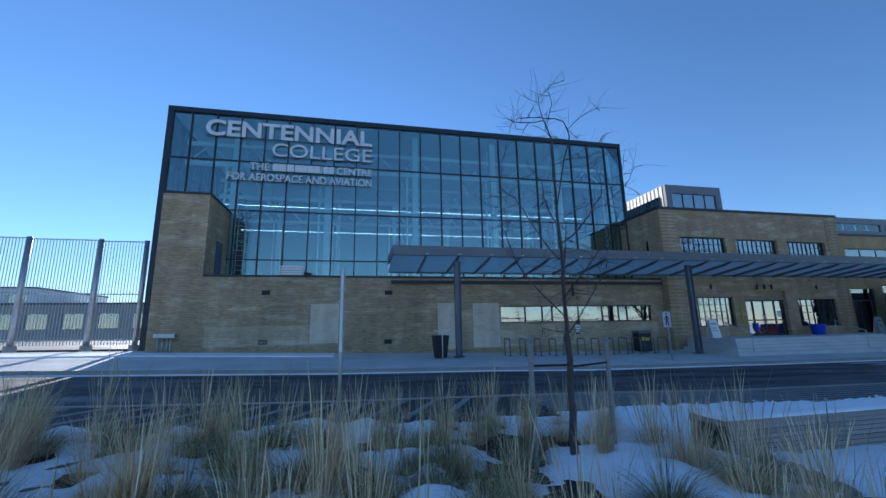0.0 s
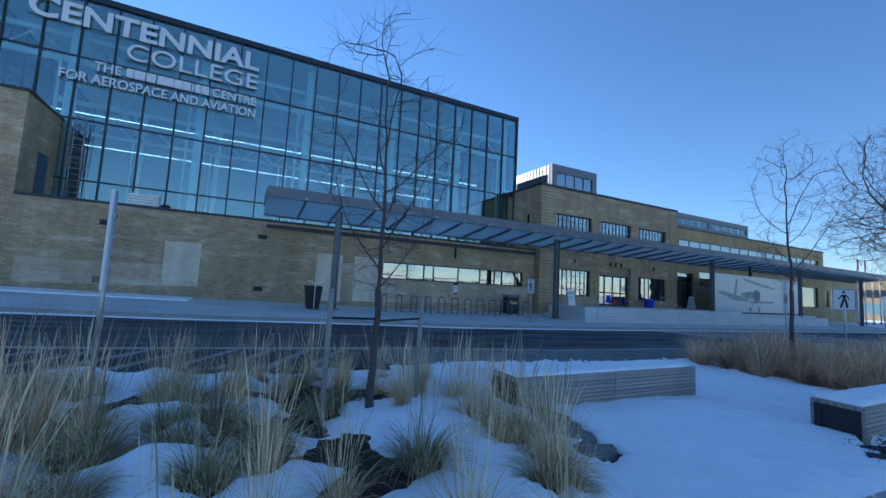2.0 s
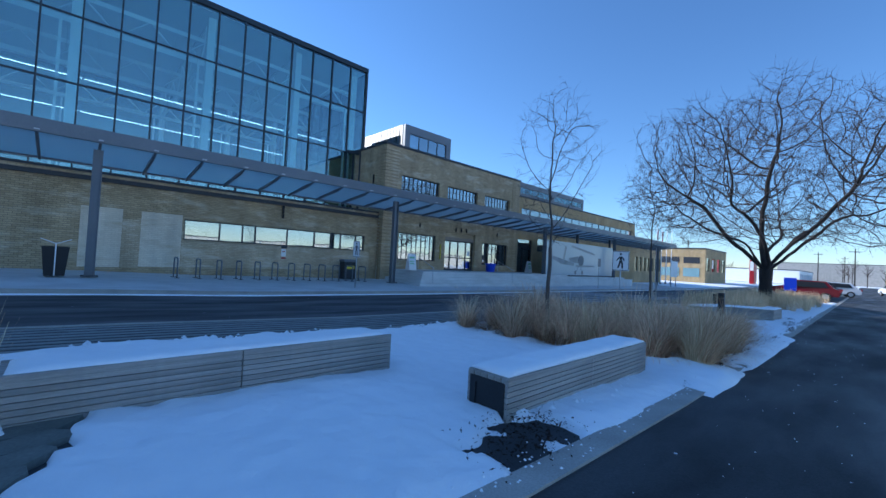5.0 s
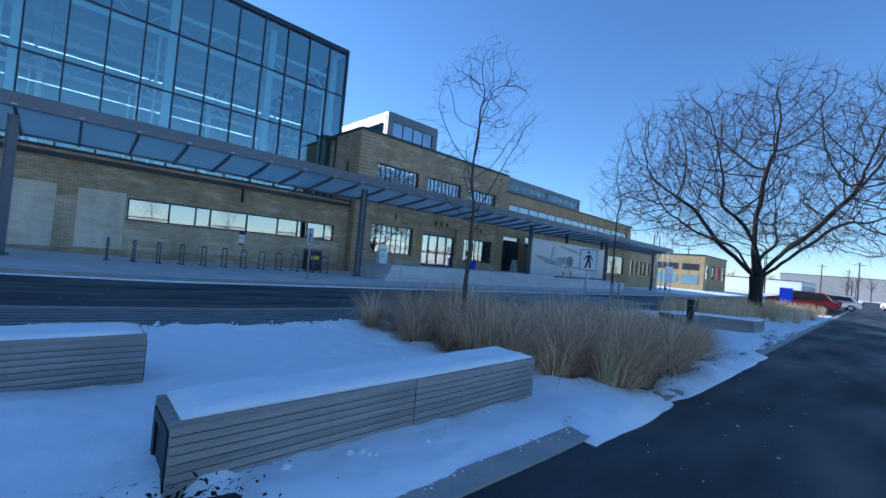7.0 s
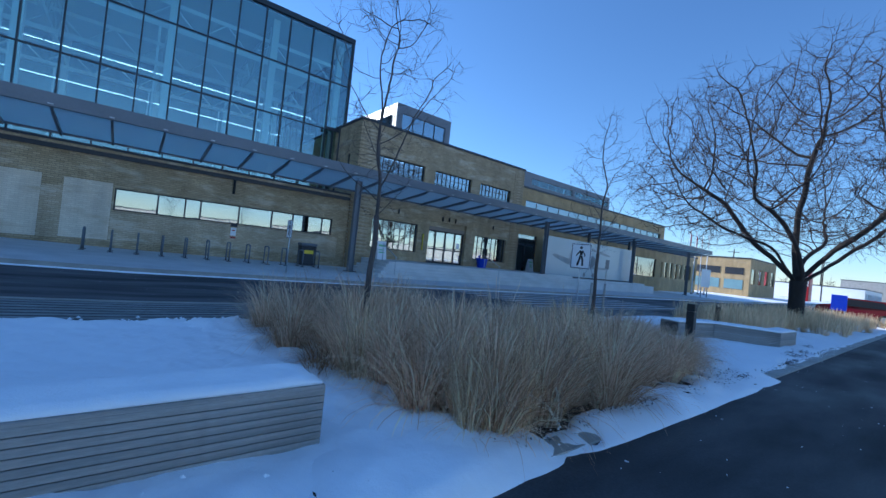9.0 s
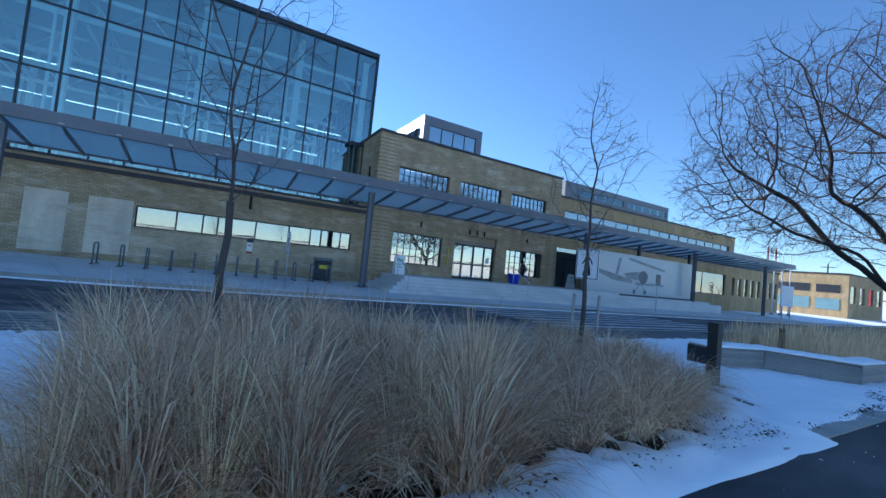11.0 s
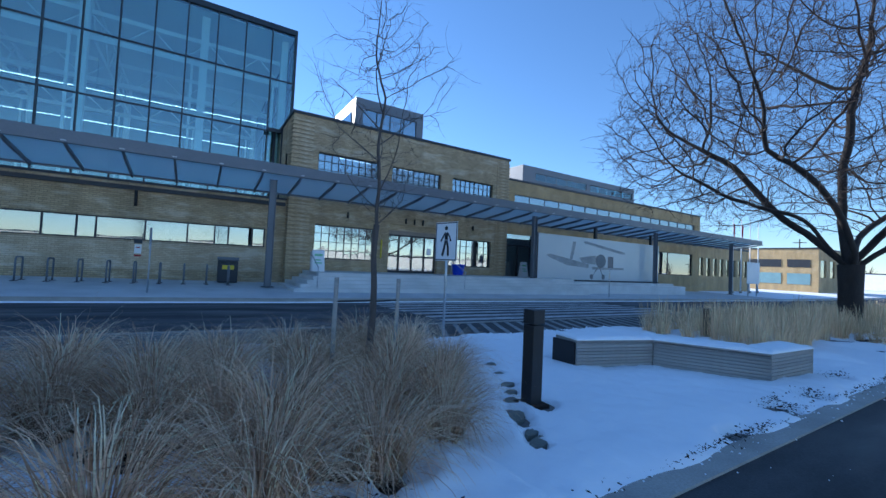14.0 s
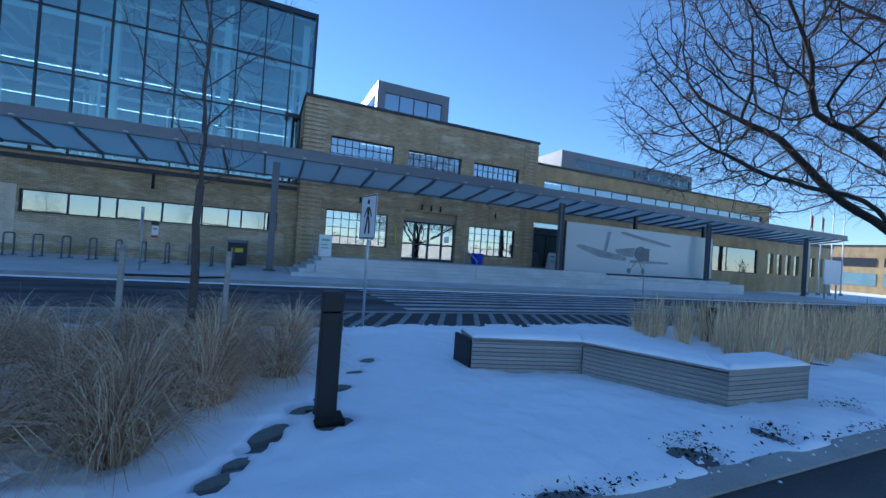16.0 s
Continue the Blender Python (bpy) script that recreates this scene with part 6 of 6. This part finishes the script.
def scatter(x0, x1, y0, y1, gap, keep=1.0, avoid=()):
    spots = []
    y, row = y0, 0
    while y <= y1:
        x = x0 + (gap / 2 if row % 2 else 0)
        while x <= x1:
            px, py = x + grng.uniform(-0.3, 0.3) * gap, y + grng.uniform(-0.3, 0.3) * gap
            if grng.random() < keep and not any(math.hypot(px - a0, py - b0) < r for a0, b0, r in avoid):
                spots.append((px, py))
            x += gap
        y += gap * 0.85
        row += 1
    return spots


near_spots = plant(LOWTUFT, "grass_tuft", "tuft of dry tan reed grass rising out of snow", scatter(-9.5, 3.3, 1.9, 6.0, 0.72, 0.66, ((2.3, 3.6, 0.7),)), "grasses of the near bed", 0.62, 0.98)
plant(UPRIGHT, "grass_clump", "tall upright clump of dry tan reed grass", scatter(-9.5, 3.0, 3.9, 6.1, 1.0, 0.4), "grasses of the near bed", 0.5, 0.78)
near_spots += plant(MOUND, "thatch_mound", "low mound of matted olive-brown dead grass", scatter(-8.5, 3.2, 1.7, 5.6, 0.68, 0.62, ((2.2, 3.5, 0.5),)), "grasses of the near bed", 0.75, 1.1)
middle = [(x, y) for x, y in scatter(10.5, 19.2, 1.75, 6.1, 0.66, 0.95) if x < 16.3 + min(1.0, max(0.0, y - 1.7) * 1.5) + max(0.0, y - 2.6) * 0.5 and x > 10.9 - y * 0.06]
bed_spots = plant(FOUNTAIN, "grass_clump", "arching clump of dry brown fountain grass", [q for q in middle if q[0] < 13.6], "grasses of the middle bed", 0.82, 1.15)
bed_spots += plant(WEEPING, "grass_clump", "low weeping clump of dry brown fountain grass", [(16.5, 2.2), (17.2, 2.5), (18.15, 4.0), (15.95, 2.75), (14.35, 1.9), (15.1, 1.85), (13.7, 1.95), (16.75, 3.1), (17.6, 3.25), (15.75, 1.95)] + [(x, y) for x, y in scatter(13.9, 19.3, 3.05, 6.1, 1.0, 0.97) if x < 16.3 + min(1.0, max(0.0, y - 1.7) * 1.5) + max(0.0, y - 2.6) * 0.5], "grasses of the middle bed", 0.76, 1.04)
plant(BROWN, "thatch_mound", "low mound of matted brown dead grass", [(x, y) for x, y in scatter(10.8, 17.5, 2.2, 6.0, 0.9, 0.6) if x < 16.2 + min(1.0, max(0.0, y - 1.7) * 1.5) + max(0.0, y - 2.6) * 0.5], "grasses of the middle bed", 0.8, 1.15)
plant(LOWTUFT, "grass_tuft", "tuft of dry tan reed grass beside the slatted bench", [(3.4, 3.1), (3.45, 3.75), (3.2, 2.5), (3.3, 4.3), (3.6, 4.6), (3.1, 3.4), (2.9, 2.2), (3.0, 2.9)], "grasses of the near bed", 0.7, 0.9)
plant(UPRIGHT, "grass_clump", "tall upright clump of dry tan reed grass", scatter(11.0, 14.2, 1.8, 3.6, 0.8, 0.85), "grasses of the middle bed", 0.75, 0.95)
plant(FAR, "grass_clump", "tall upright clump of pale dry reed grass around the big tree", scatter(25.0, 44.0, 3.3, 6.1, 0.56, 0.97), "grasses of the far bed", 0.7, 0.85)
plant(FAR, "grass_clump", "tall upright clump of pale dry reed grass around the big tree", scatter(29.5, 44.0, 2.0, 3.0, 0.9, 0.9), "grasses of the far bed", 0.6, 0.8)
tagged(new("snow_bed_left", snow_field(-14, 3.6, 1.15, 6.1, 0.055, 0.13, 0.2, 5.0, [(x, y, 0.17) for x, y in near_spots], 0.075)), "patchy snow between grass tufts", "snow", "", "structure")
tagged(new("snow_bed_middle", snow_field(9.5, 17.3, 0.94, 6.4, 0.055, 0.09, 0.34, 7.0, [(x, y, 0.3) for x, y in bed_spots if y > 1.6], 0.11)), "patchy snow below the grasses", "snow", "", "structure")
tagged(new("snow_bed_far", snow_field(24.8, 46, 1.2, 6.4, 0.1, 0.12, 0.2, 8.0, (), 0.07)), "patchy snow around the big tree", "snow", "", "structure")


def mulch():
    """Chips of dark bark and leaf litter where the snow has melted."""
    rng = random.Random(9)
    v, f = [], []
    for cx, cy, sx, sy, n in ((6.75, 1.62, 0.32, 0.16, 420), (6.45, 1.45, 0.22, 0.12, 220), (20.88, 1.45, 0.14, 0.09, 140), (21.9, 1.5, 0.24, 0.08, 140), (23.6, 1.7, 0.2, 0.08, 90), (19.57, 1.28, 0.35, 0.04, 120), (16.2, 1.6, 0.4, 0.2, 260), (12.5, 1.35, 1.2, 0.08, 200), (14.5, 1.35, 1.2, 0.08, 200), (16.6, 1.27, 0.5, 0.03, 120), (19.2, 1.29, 0.6, 0.02, 120), (22.6, 1.3, 0.7, 0.02, 90), (24.5, 1.3, 1.2, 0.03, 100), (10.6, 1.3, 0.6, 0.02, 70), (21.0, 1.62, 0.2, 0.03, 60)):
        for _ in range(n):
            x, y = rng.gauss(cx, sx), rng.gauss(cy, sy)
            if y < 1.12:
                continue
            z = g(x) + rng.uniform(-0.02, 0.05) + 0.03 * math.exp(-((x - cx) / sx) ** 2)
            a0, s = rng.uniform(0, 6.28), rng.uniform(0.004, 0.014)
            d1 = Vector((math.cos(a0), math.sin(a0), rng.uniform(-0.6, 0.6))) * s * rng.uniform(1, 2.2)
            d2 = Vector((-math.sin(a0), math.cos(a0), rng.uniform(-0.6, 0.6))) * s * 0.6
            p = Vector((x, y, z))
            b = len(v)
            up = Vector((0, 0, s * 0.5))
            v.extend(tuple(q) for q in (p - d1, p - d2 + up, p + d1, p + d2 - up * 0.3))
            f.extend(((b, b + 1, b + 2), (b, b + 2, b + 3), (b, b + 3, b + 2), (b, b + 2, b + 1)))
    me = bpy.data.meshes.new("mulch")
    me.from_pydata(v, [], f)
    me.materials.append(M["soil"])
    tagged(new("bark_mulch", me), "dark wet bark mulch showing through melted snow", "mulch", "", "stuff")


mulch()


def flagstones():
    """Flat stones set in a line where the snow has melted off them."""
    rng = random.Random(21)
    spots = [(4.02, 3.62, 0.3), (3.95, 3.34, 0.3), (3.88, 3.06, 0.28), (3.8, 2.78, 0.26), (3.72, 2.5, 0.24)]
    spots += [(17.8, 2.02, 0.15), (17.9, 2.2, 0.12), (18.05, 2.55, 0.17), (18.3, 2.92, 0.14), (18.5, 3.15, 0.13), (18.68, 3.42, 0.14), (18.92, 3.86, 0.14), (19.15, 4.32, 0.15)]
    for x, y, r in spots:
        st = thing("flagstone", "flat grey-green flagstone bared by melted snow", "stone", "stepping stones", "", (x, y, top(x, y) - 0.04))
        bm = bmesh.new()
        ring = [(r * rng.uniform(0.8, 1.1) * math.cos(k * math.pi / 4.5), r * 0.5 * rng.uniform(0.8, 1.1) * math.sin(k * math.pi / 4.5)) for k in range(9)]
        bm.faces.new([bm.verts.new((a0, b0, 0)) for a0, b0 in ring])
        e = bmesh.ops.extrude_face_region(bm, geom=bm.faces[:])
        for v in e["geom"]:
            if isinstance(v, bmesh.types.BMVert):
                v.co = Vector((v.co.x * 0.94, v.co.y * 0.94, 0.048 + rng.uniform(-0.004, 0.004)))
        bm.transform(Matrix.Rotation(radians(rng.uniform(10, 40)), 4, "Z"))
        part("slab", bm, M["flagstone"], st)


def crumbs():
    """Loose lumps of snow along the edging, under the benches and on the path."""
    rng = random.Random(31)
    v, f = [], []
    for x0, x1, y, sy, n, size in ((3.5, 17, 1.3, 0.07, 420, 0.009), (17, 30, 1.3, 0.08, 300, 0.009), (7.2, 9.8, 1.7, 0.06, 40, 0.03), (4.2, 10.5, 6.35, 0.12, 160, 0.035), (17.2, 25, 6.35, 0.12, 150, 0.03), (2, 25, 0.4, 0.6, 120, 0.005), (19.5, 24.5, 1.6, 0.15, 110, 0.014)):
        for _ in range(n):
            x, yy, s1 = rng.uniform(x0, x1), rng.gauss(y, sy), size * rng.uniform(0.4, 1.5)
            z = g(x) - 0.03 if yy < 1.09 else top(x, yy) + rng.uniform(-0.02, 0.012)
            b = len(v)
            tw = rng.uniform(0, 1.5)
            for k in range(5):
                v.append((x + s1 * math.cos(tw + k * 1.2566) * rng.uniform(0.8, 1.3), yy + s1 * math.sin(tw + k * 1.2566) * rng.uniform(0.8, 1.3), z + s1 * rng.uniform(0.1, 0.5)))
            v.append((x, yy, z + s1 * 1.1))
            v.append((x, yy, z - s1 * 0.3))
            for k in range(5):
                f.append((b + k, b + (k + 1) % 5, b + 5))
                f.append((b + (k + 1) % 5, b + k, b + 6))
    me = bpy.data.meshes.new("snow_crumbs")
    me.from_pydata(v, [], f)
    me.materials.append(M["snow"])
    tagged(new("snow_crumbs", me), "loose crumbs of snow along the edging and path", "snow", "", "stuff")


flagstones()
crumbs()


# ---- fence and yard on the left ----
def fence():
    f = thing("steel_fence", "tall galvanised steel picket fence with round posts", "fence")
    y, h = 26.4, 6.3
    xs = [-12.15, -14.5, -18.0, -21.5, -25.0, -28.5]
    for x in xs:
        z = g(x)
        p = part("post", rod((x, y, z), (x, y, z + h), 0.14, 14), M["galv"], f)
        part("footing", rod((x, y, z - 0.2), (x, y, z + 0.3), 0.28, 16), M["concrete"], p)
    bar = None
    for xa, xb in zip(xs[1:], xs):
        z = g((xa + xb) / 2)
        for zz in (0.55, 3.1, h - 0.12):
            part("rail", boxes((xa, xb, y - 0.025, y + 0.025, z + zz, z + zz + 0.06)), M["galv"], f)
        x = xa + 0.2
        while x < xb - 0.1:
            if bar is None:
                bar = mesh_of("picket", boxes((-0.015, 0.015, -0.015, 0.015, 0.3, h - 0.05)), M["galv"])
            ob = new("picket", bar)
            ob.location, ob.parent = (x, y + 0.035, z), f
            x += 0.155
    return f


fence()
strip("yard", -60, -10.6, 26.8, 60, 0.02, M["road"], "wet yard behind the fence", "yard")
strip("snow_verge_left", -60, -1.0, 20.4, 22.55, 0.02, M["snow"], "thin snow on the verge by the wall", "snow")


def far_house(name, x0, x1, y0, y1, z0, z1, mat, label, rows, cols, group=""):
    """A plain distant building with built windows on the two faces that can be seen."""
    h = thing(name, label, "building", group, "")
    wins = []
    for r in range(rows):
        for c in range(cols):
            w = (x1 - x0) / cols
            zz = z0 + (z1 - z0) * (r + 0.35) / rows
            wins.append((x0 + w * (c + 0.2), x0 + w * (c + 0.8), zz, zz + (z1 - z0) / rows * 0.4))
    part("wall", wall_along_x(x0, x1, z0, z1, y0, y0 + 0.4, wins), mat, h)
    part("wall", boxes((x0, x0 + 0.4, y0 + 0.4, y1, z0, z1)), mat, h)
    part("wall", boxes((x1 - 0.4, x1, y0 + 0.4, y1, z0, z1)), mat, h)
    part("wall", boxes((x0 + 0.4, x1 - 0.4, y1 - 0.4, y1, z0, z1)), mat, h)
    part("roof", boxes((x0 - 0.1, x1 + 0.1, y0 - 0.1, y1 + 0.1, z1, z1 + 0.25)), M["steel_dark"], h)
    for a0, b0, c0, d0 in wins:
        part("window", boxes((a0, b0, y0 + 0.15, y0 + 0.2, c0, d0)), M["glass_strip"], h)
    # added dark block in place of shaded rooms behind the windows
    part("core", boxes((x0 + 0.5, x1 - 0.5, y0 + 1.0, y1 - 0.5, z0, z1 - 0.1)), M["unlit_in"], h)
    return h


far_house("grey_building", -58, -22, 62, 80, 0.8, 5.6, M["concrete"], "low grey industrial building beyond the yard", 1, 9)
far_house("grey_building", -66, -46, 70, 88, 0.8, 8.5, M["wall_in"], "taller grey industrial building beyond the yard", 2, 5)
far_house("brick_building", 63.2, 80, 24.5, 40, -0.4, 5.0, M["brick_far"], "lower tan brick wing with narrow windows", 1, 10)
far_end = far_house("brick_building", 100, 117.5, 22.6, 34, -0.4, 6.6, M["brick_far"], "tan brick building at the far end of the road", 1, 4)
teal = surface("teal_panel", (0.22, 0.36, 0.4), 0.25, var=0.2, scale=0.5, fine=10, bump=0.0)
for ya, yb, za, zb in ((23.6, 26.6, 0.8, 2.6), (27.4, 32.6, 0.8, 2.6), (23.6, 26.6, 3.6, 4.9), (27.4, 32.6, 3.6, 4.9)):
    part("window", boxes((99.93, 99.997, ya, yb, za, zb)), M["steel_dark"] if za > 3 else teal, far_end)
# buildings across the path, seen as reflections
far_house("cream_building", -70, 120, -80, -66, -0.5, 3.4, surface("cream_wall", (0.55, 0.52, 0.45), 0.8, var=0.15), "long cream building behind the path", 2, 34)


def flagpole(x, y, h, red):
    f = thing("flagpole", "white flagpole with a red and white flag" if red else "slim white flagpole without a flag", "flagpole", "flagpoles", "", (x, y, g(x)))
    part("pole", tube(bmesh.new(), ((0, 0, 0), (0, 0, h)), (0.07, 0.045), 10), M["white"], f)
    part("finial", rod((0, 0, h), (0, 0, h + 0.12), 0.07), M["galv"], f)
    part("base", rod((0, 0, 0), (0, 0, 0.25), 0.16), M["concrete"], f)
    if red:
        bm = bmesh.new()
        n = 8
        top = [bm.verts.new((0.06 + 0.5 * i / n, 0.08 * math.sin(i * 1.1), h - 0.15 - 0.12 * i)) for i in range(n + 1)]
        low = [bm.verts.new((0.06 + 0.4 * i / n, 0.08 * math.sin(i * 1.1 + 0.6), h - 1.5 - 0.09 * i)) for i in range(n + 1)]
        for i in range(n):
            bm.faces.new((top[i], top[i + 1], low[i + 1], low[i]))
        bmesh.ops.solidify(bm, geom=bm.faces[:], thickness=0.01)
        part("flag", bm, M["red"], f)


for i, x in enumerate((66.0, 68.0, 70.2, 72.4)):
    flagpole(x, 20.6, 8.2, i < 2)


def notice_board(x, y):
    b = thing("notice_panel", "white blank panel on two steel posts", "sign", "", "", (x, y, g(x)))
    for k in (-0.9, 0.9):
        part("post", rod((k, 0.06, 0), (k, 0.06, 3.2), 0.05), M["galv"], b)
    part("panel", boxes((-1.3, 1.3, -0.03, 0.02, 1.2, 3.2)), M["white"], b)


notice_board(60.5, 16.6)


def car(x, y, turn, paint, label):
    """A parked car: body with wheel arches, glasshouse, wheels, lights."""
    c = thing("parked_car", label, "car", "parked cars", "", (x, y, g(x) + 0.0))
    c.rotation_euler.z = radians(turn)
    bm = bmesh.new()
    prof = [(-2.25, 0.35), (-2.3, 0.75), (-2.15, 0.98), (-1.9, 1.0), (-1.45, 1.62), (0.55, 1.66), (1.25, 1.08), (2.1, 0.95), (2.3, 0.7), (2.28, 0.35)]
    lo = [bm.verts.new((px, -0.9 + (0.16 if pz > 1.05 else 0), pz)) for px, pz in prof]
    hi = [bm.verts.new((px, 0.9 - (0.16 if pz > 1.05 else 0), pz)) for px, pz in prof]
    bm.faces.new(lo)
    bm.faces.new(hi[::-1])
    for k in range(len(prof)):
        q = (k + 1) % len(prof)
        bm.faces.new((lo[q], lo[k], hi[k], hi[q]))
    bmesh.ops.bevel(bm, geom=bm.edges[:], offset=0.05, segments=2, affect="EDGES")
    body = part("body", bm, paint, c)
    for s in (-1, 1):
        bm = bmesh.new()
        pts = [(-1.55, 1.08), (-1.3, 1.52), (0.45, 1.56), (1.0, 1.1)]
        bm.faces.new([bm.verts.new((px, s * (0.91 - (0.13 if pz > 1.2 else 0.005)), pz)) for px, pz in (pts if s < 0 else pts[::-1])])
        part("side_window", bm, M["black"], body)
        part("headlight", boxes((2.2, 2.32, s * 0.7 - 0.15, s * 0.7 + 0.15, 0.68, 0.82)), M["white"], body)
        part("tail_light", boxes((-2.34, -2.2, s * 0.78 - 0.1, s * 0.78 + 0.1, 0.75, 0.98)), M["red"], body)
        for px in (-1.4, 1.4):
            w = part("wheel", rod((px, s * 0.72, 0.34), (px, s * 0.93, 0.34), 0.34, 20), M["rubber"], c)
            part("rim", rod((px, s * 0.925, 0.34), (px, s * 0.94, 0.34), 0.21, 14), M["galv"], w)
    bm = bmesh.new()
    bm.faces.new([bm.verts.new(q) for q in ((-2.02, -0.62, 1.06), (-1.56, -0.62, 1.56), (-1.56, 0.62, 1.56), (-2.02, 0.62, 1.06))])
    part("rear_window", bm, M["black"], body)


strip("parking", 47, 140, 1.1, 8.2, -0.025, M["road"], "asphalt parking bays", "parking")
white_car = surface("white_car_paint", (0.6, 0.62, 0.65), 0.25, var=0.05, scale=3, fine=20, bump=0.0)
dark_car = surface("dark_car_paint", (0.03, 0.03, 0.035), 0.25, var=0.05, scale=3, fine=20, bump=0.0)
maroon = surface("maroon_car_paint", (0.15, 0.008, 0.014), 0.25, var=0.05, scale=3, fine=20, bump=0.0)
car(51.5, 3.6, 95, maroon, "dark red parked car beside the road")
car(56.5, 3.8, 95, white_car, "white car parked beside the road")
car(61.5, 3.8, 95, dark_car, "dark car parked beside the road")
car(69.0, 2.5, 100, white_car, "white car parked beside the road")
car(88.0, -3.0, 20, white_car, "white car parked far off")


def street_lamp(x, y, h=4.6):
    s = thing("street_lamp", "dark slim street lamp with a short arm", "street lamp", "street lamps", "", (x, y, g(x)))
    part("pole", tube(bmesh.new(), ((0, 0, 0), (0, 0, h)), (0.08, 0.06), 10), M["black"], s)
    part("arm", boxes((-0.9, 0.08, -0.06, 0.06, h - 0.02, h + 0.06)), M["black"], s)
    part("head", boxes((-1.3, -0.7, -0.14, 0.14, h - 0.06, h + 0.0)), M["black"], s)
    part("base", rod((0, 0, 0), (0, 0, 0.35), 0.2), M["concrete"], s)


for i in range(5):
    street_lamp(62 + i * 13, -2.6 - i * 0.5)


def far_things():
    p = thing("red_pylon", "tall red sign pylon far down the road", "sign", "", "", (126.4, 18.8, g(126)))
    part("body", soft_box(-1.6, 1.6, -0.5, 0.5, 0, 6.2, 0.08), M["red"], p)
    part("panel", boxes((-1.65, -1.602, -0.35, 0.35, 3.2, 5.4)), M["white"], p)
    b = thing("blue_sign", "blue square sign on posts beside the parked cars", "sign", "", "", (47.6, 4.1, g(47)))
    part("panel", boxes((-0.05, 0.05, -0.4, 0.4, 0.7, 1.75)), M["blue_bin"], b)
    for k in (-0.3, 0.3):
        part("post", boxes((0.06, 0.12, k - 0.04, k + 0.04, 0, 1.7)), M["galv"], b)
    t = thing("green_billboard", "pale green and blue billboard beyond the path", "sign", "", "", (92, -9.5, g(92)))
    part("panel", boxes((-0.1, 0.1, -3.2, 3.2, 1.0, 3.6)), surface("billboard", (0.25, 0.5, 0.5), 0.6, var=0.3, col2=(0.3, 0.55, 0.25), scale=0.6), t)
    for k in (-2.5, 2.5):
        part("post", boxes((0.11, 0.3, k - 0.1, k + 0.1, 0, 3.4)), M["galv"], t)
    for i, (x, y, h) in enumerate(((150, 20, 11), (175, 24, 12), (205, 12, 12), (165, 2, 11), (240, 6, 12), (300, -8, 13), (130, 34, 11))):
        u = thing("utility_pole", "weathered wooden utility pole with a crossarm", "pole", "utility poles", "", (x, y, g(x)))
        part("pole", tube(bmesh.new(), ((0, 0, 0), (0.1, 0, h)), (0.17, 0.12), 8), M["bark"], u)
        part("crossarm", boxes((-0.06, 0.06, -1.2, 1.2, h - 0.9, h - 0.75)), M["bark"], u)
    far_house("warehouse", 170, 215, 14, 40, -0.3, 4.0, M["white"], "long white warehouse with a red band in the distance", 1, 8)
    far_house("warehouse", 260, 330, -6, 30, -0.3, 9.0, M["concrete"], "grey warehouse in the distance", 2, 8)
    rng = random.Random(6)
    w = Limbs()
    for i in range(90):
        x, y = rng.uniform(180, 420), rng.uniform(-120, 90)
        h = rng.uniform(6, 11)
        q = Vector((x, y, g(x)))
        w.add([q, q + Vector((0, 0, h * 0.5)), q + Vector((rng.uniform(-1, 1), rng.uniform(-1, 1), h))], [0.2, 0.14, 0.03], 4)
        for k in range(14):
            a0 = q + Vector((0, 0, h * rng.uniform(0.25, 0.9)))
            d = Vector((rng.uniform(-1, 1), rng.uniform(-1, 1), rng.uniform(0.3, 1.2))).normalized()
            w.add([a0, a0 + d * h * 0.2, a0 + d * h * 0.33 + Vector((0, 0, 0.5))], [0.08, 0.05, 0.02], 3)
    tagged(new("far_trees", w.mesh("far_trees", M["twig"])), "bare trees on the horizon", "trees", "", "stuff")


far_things()
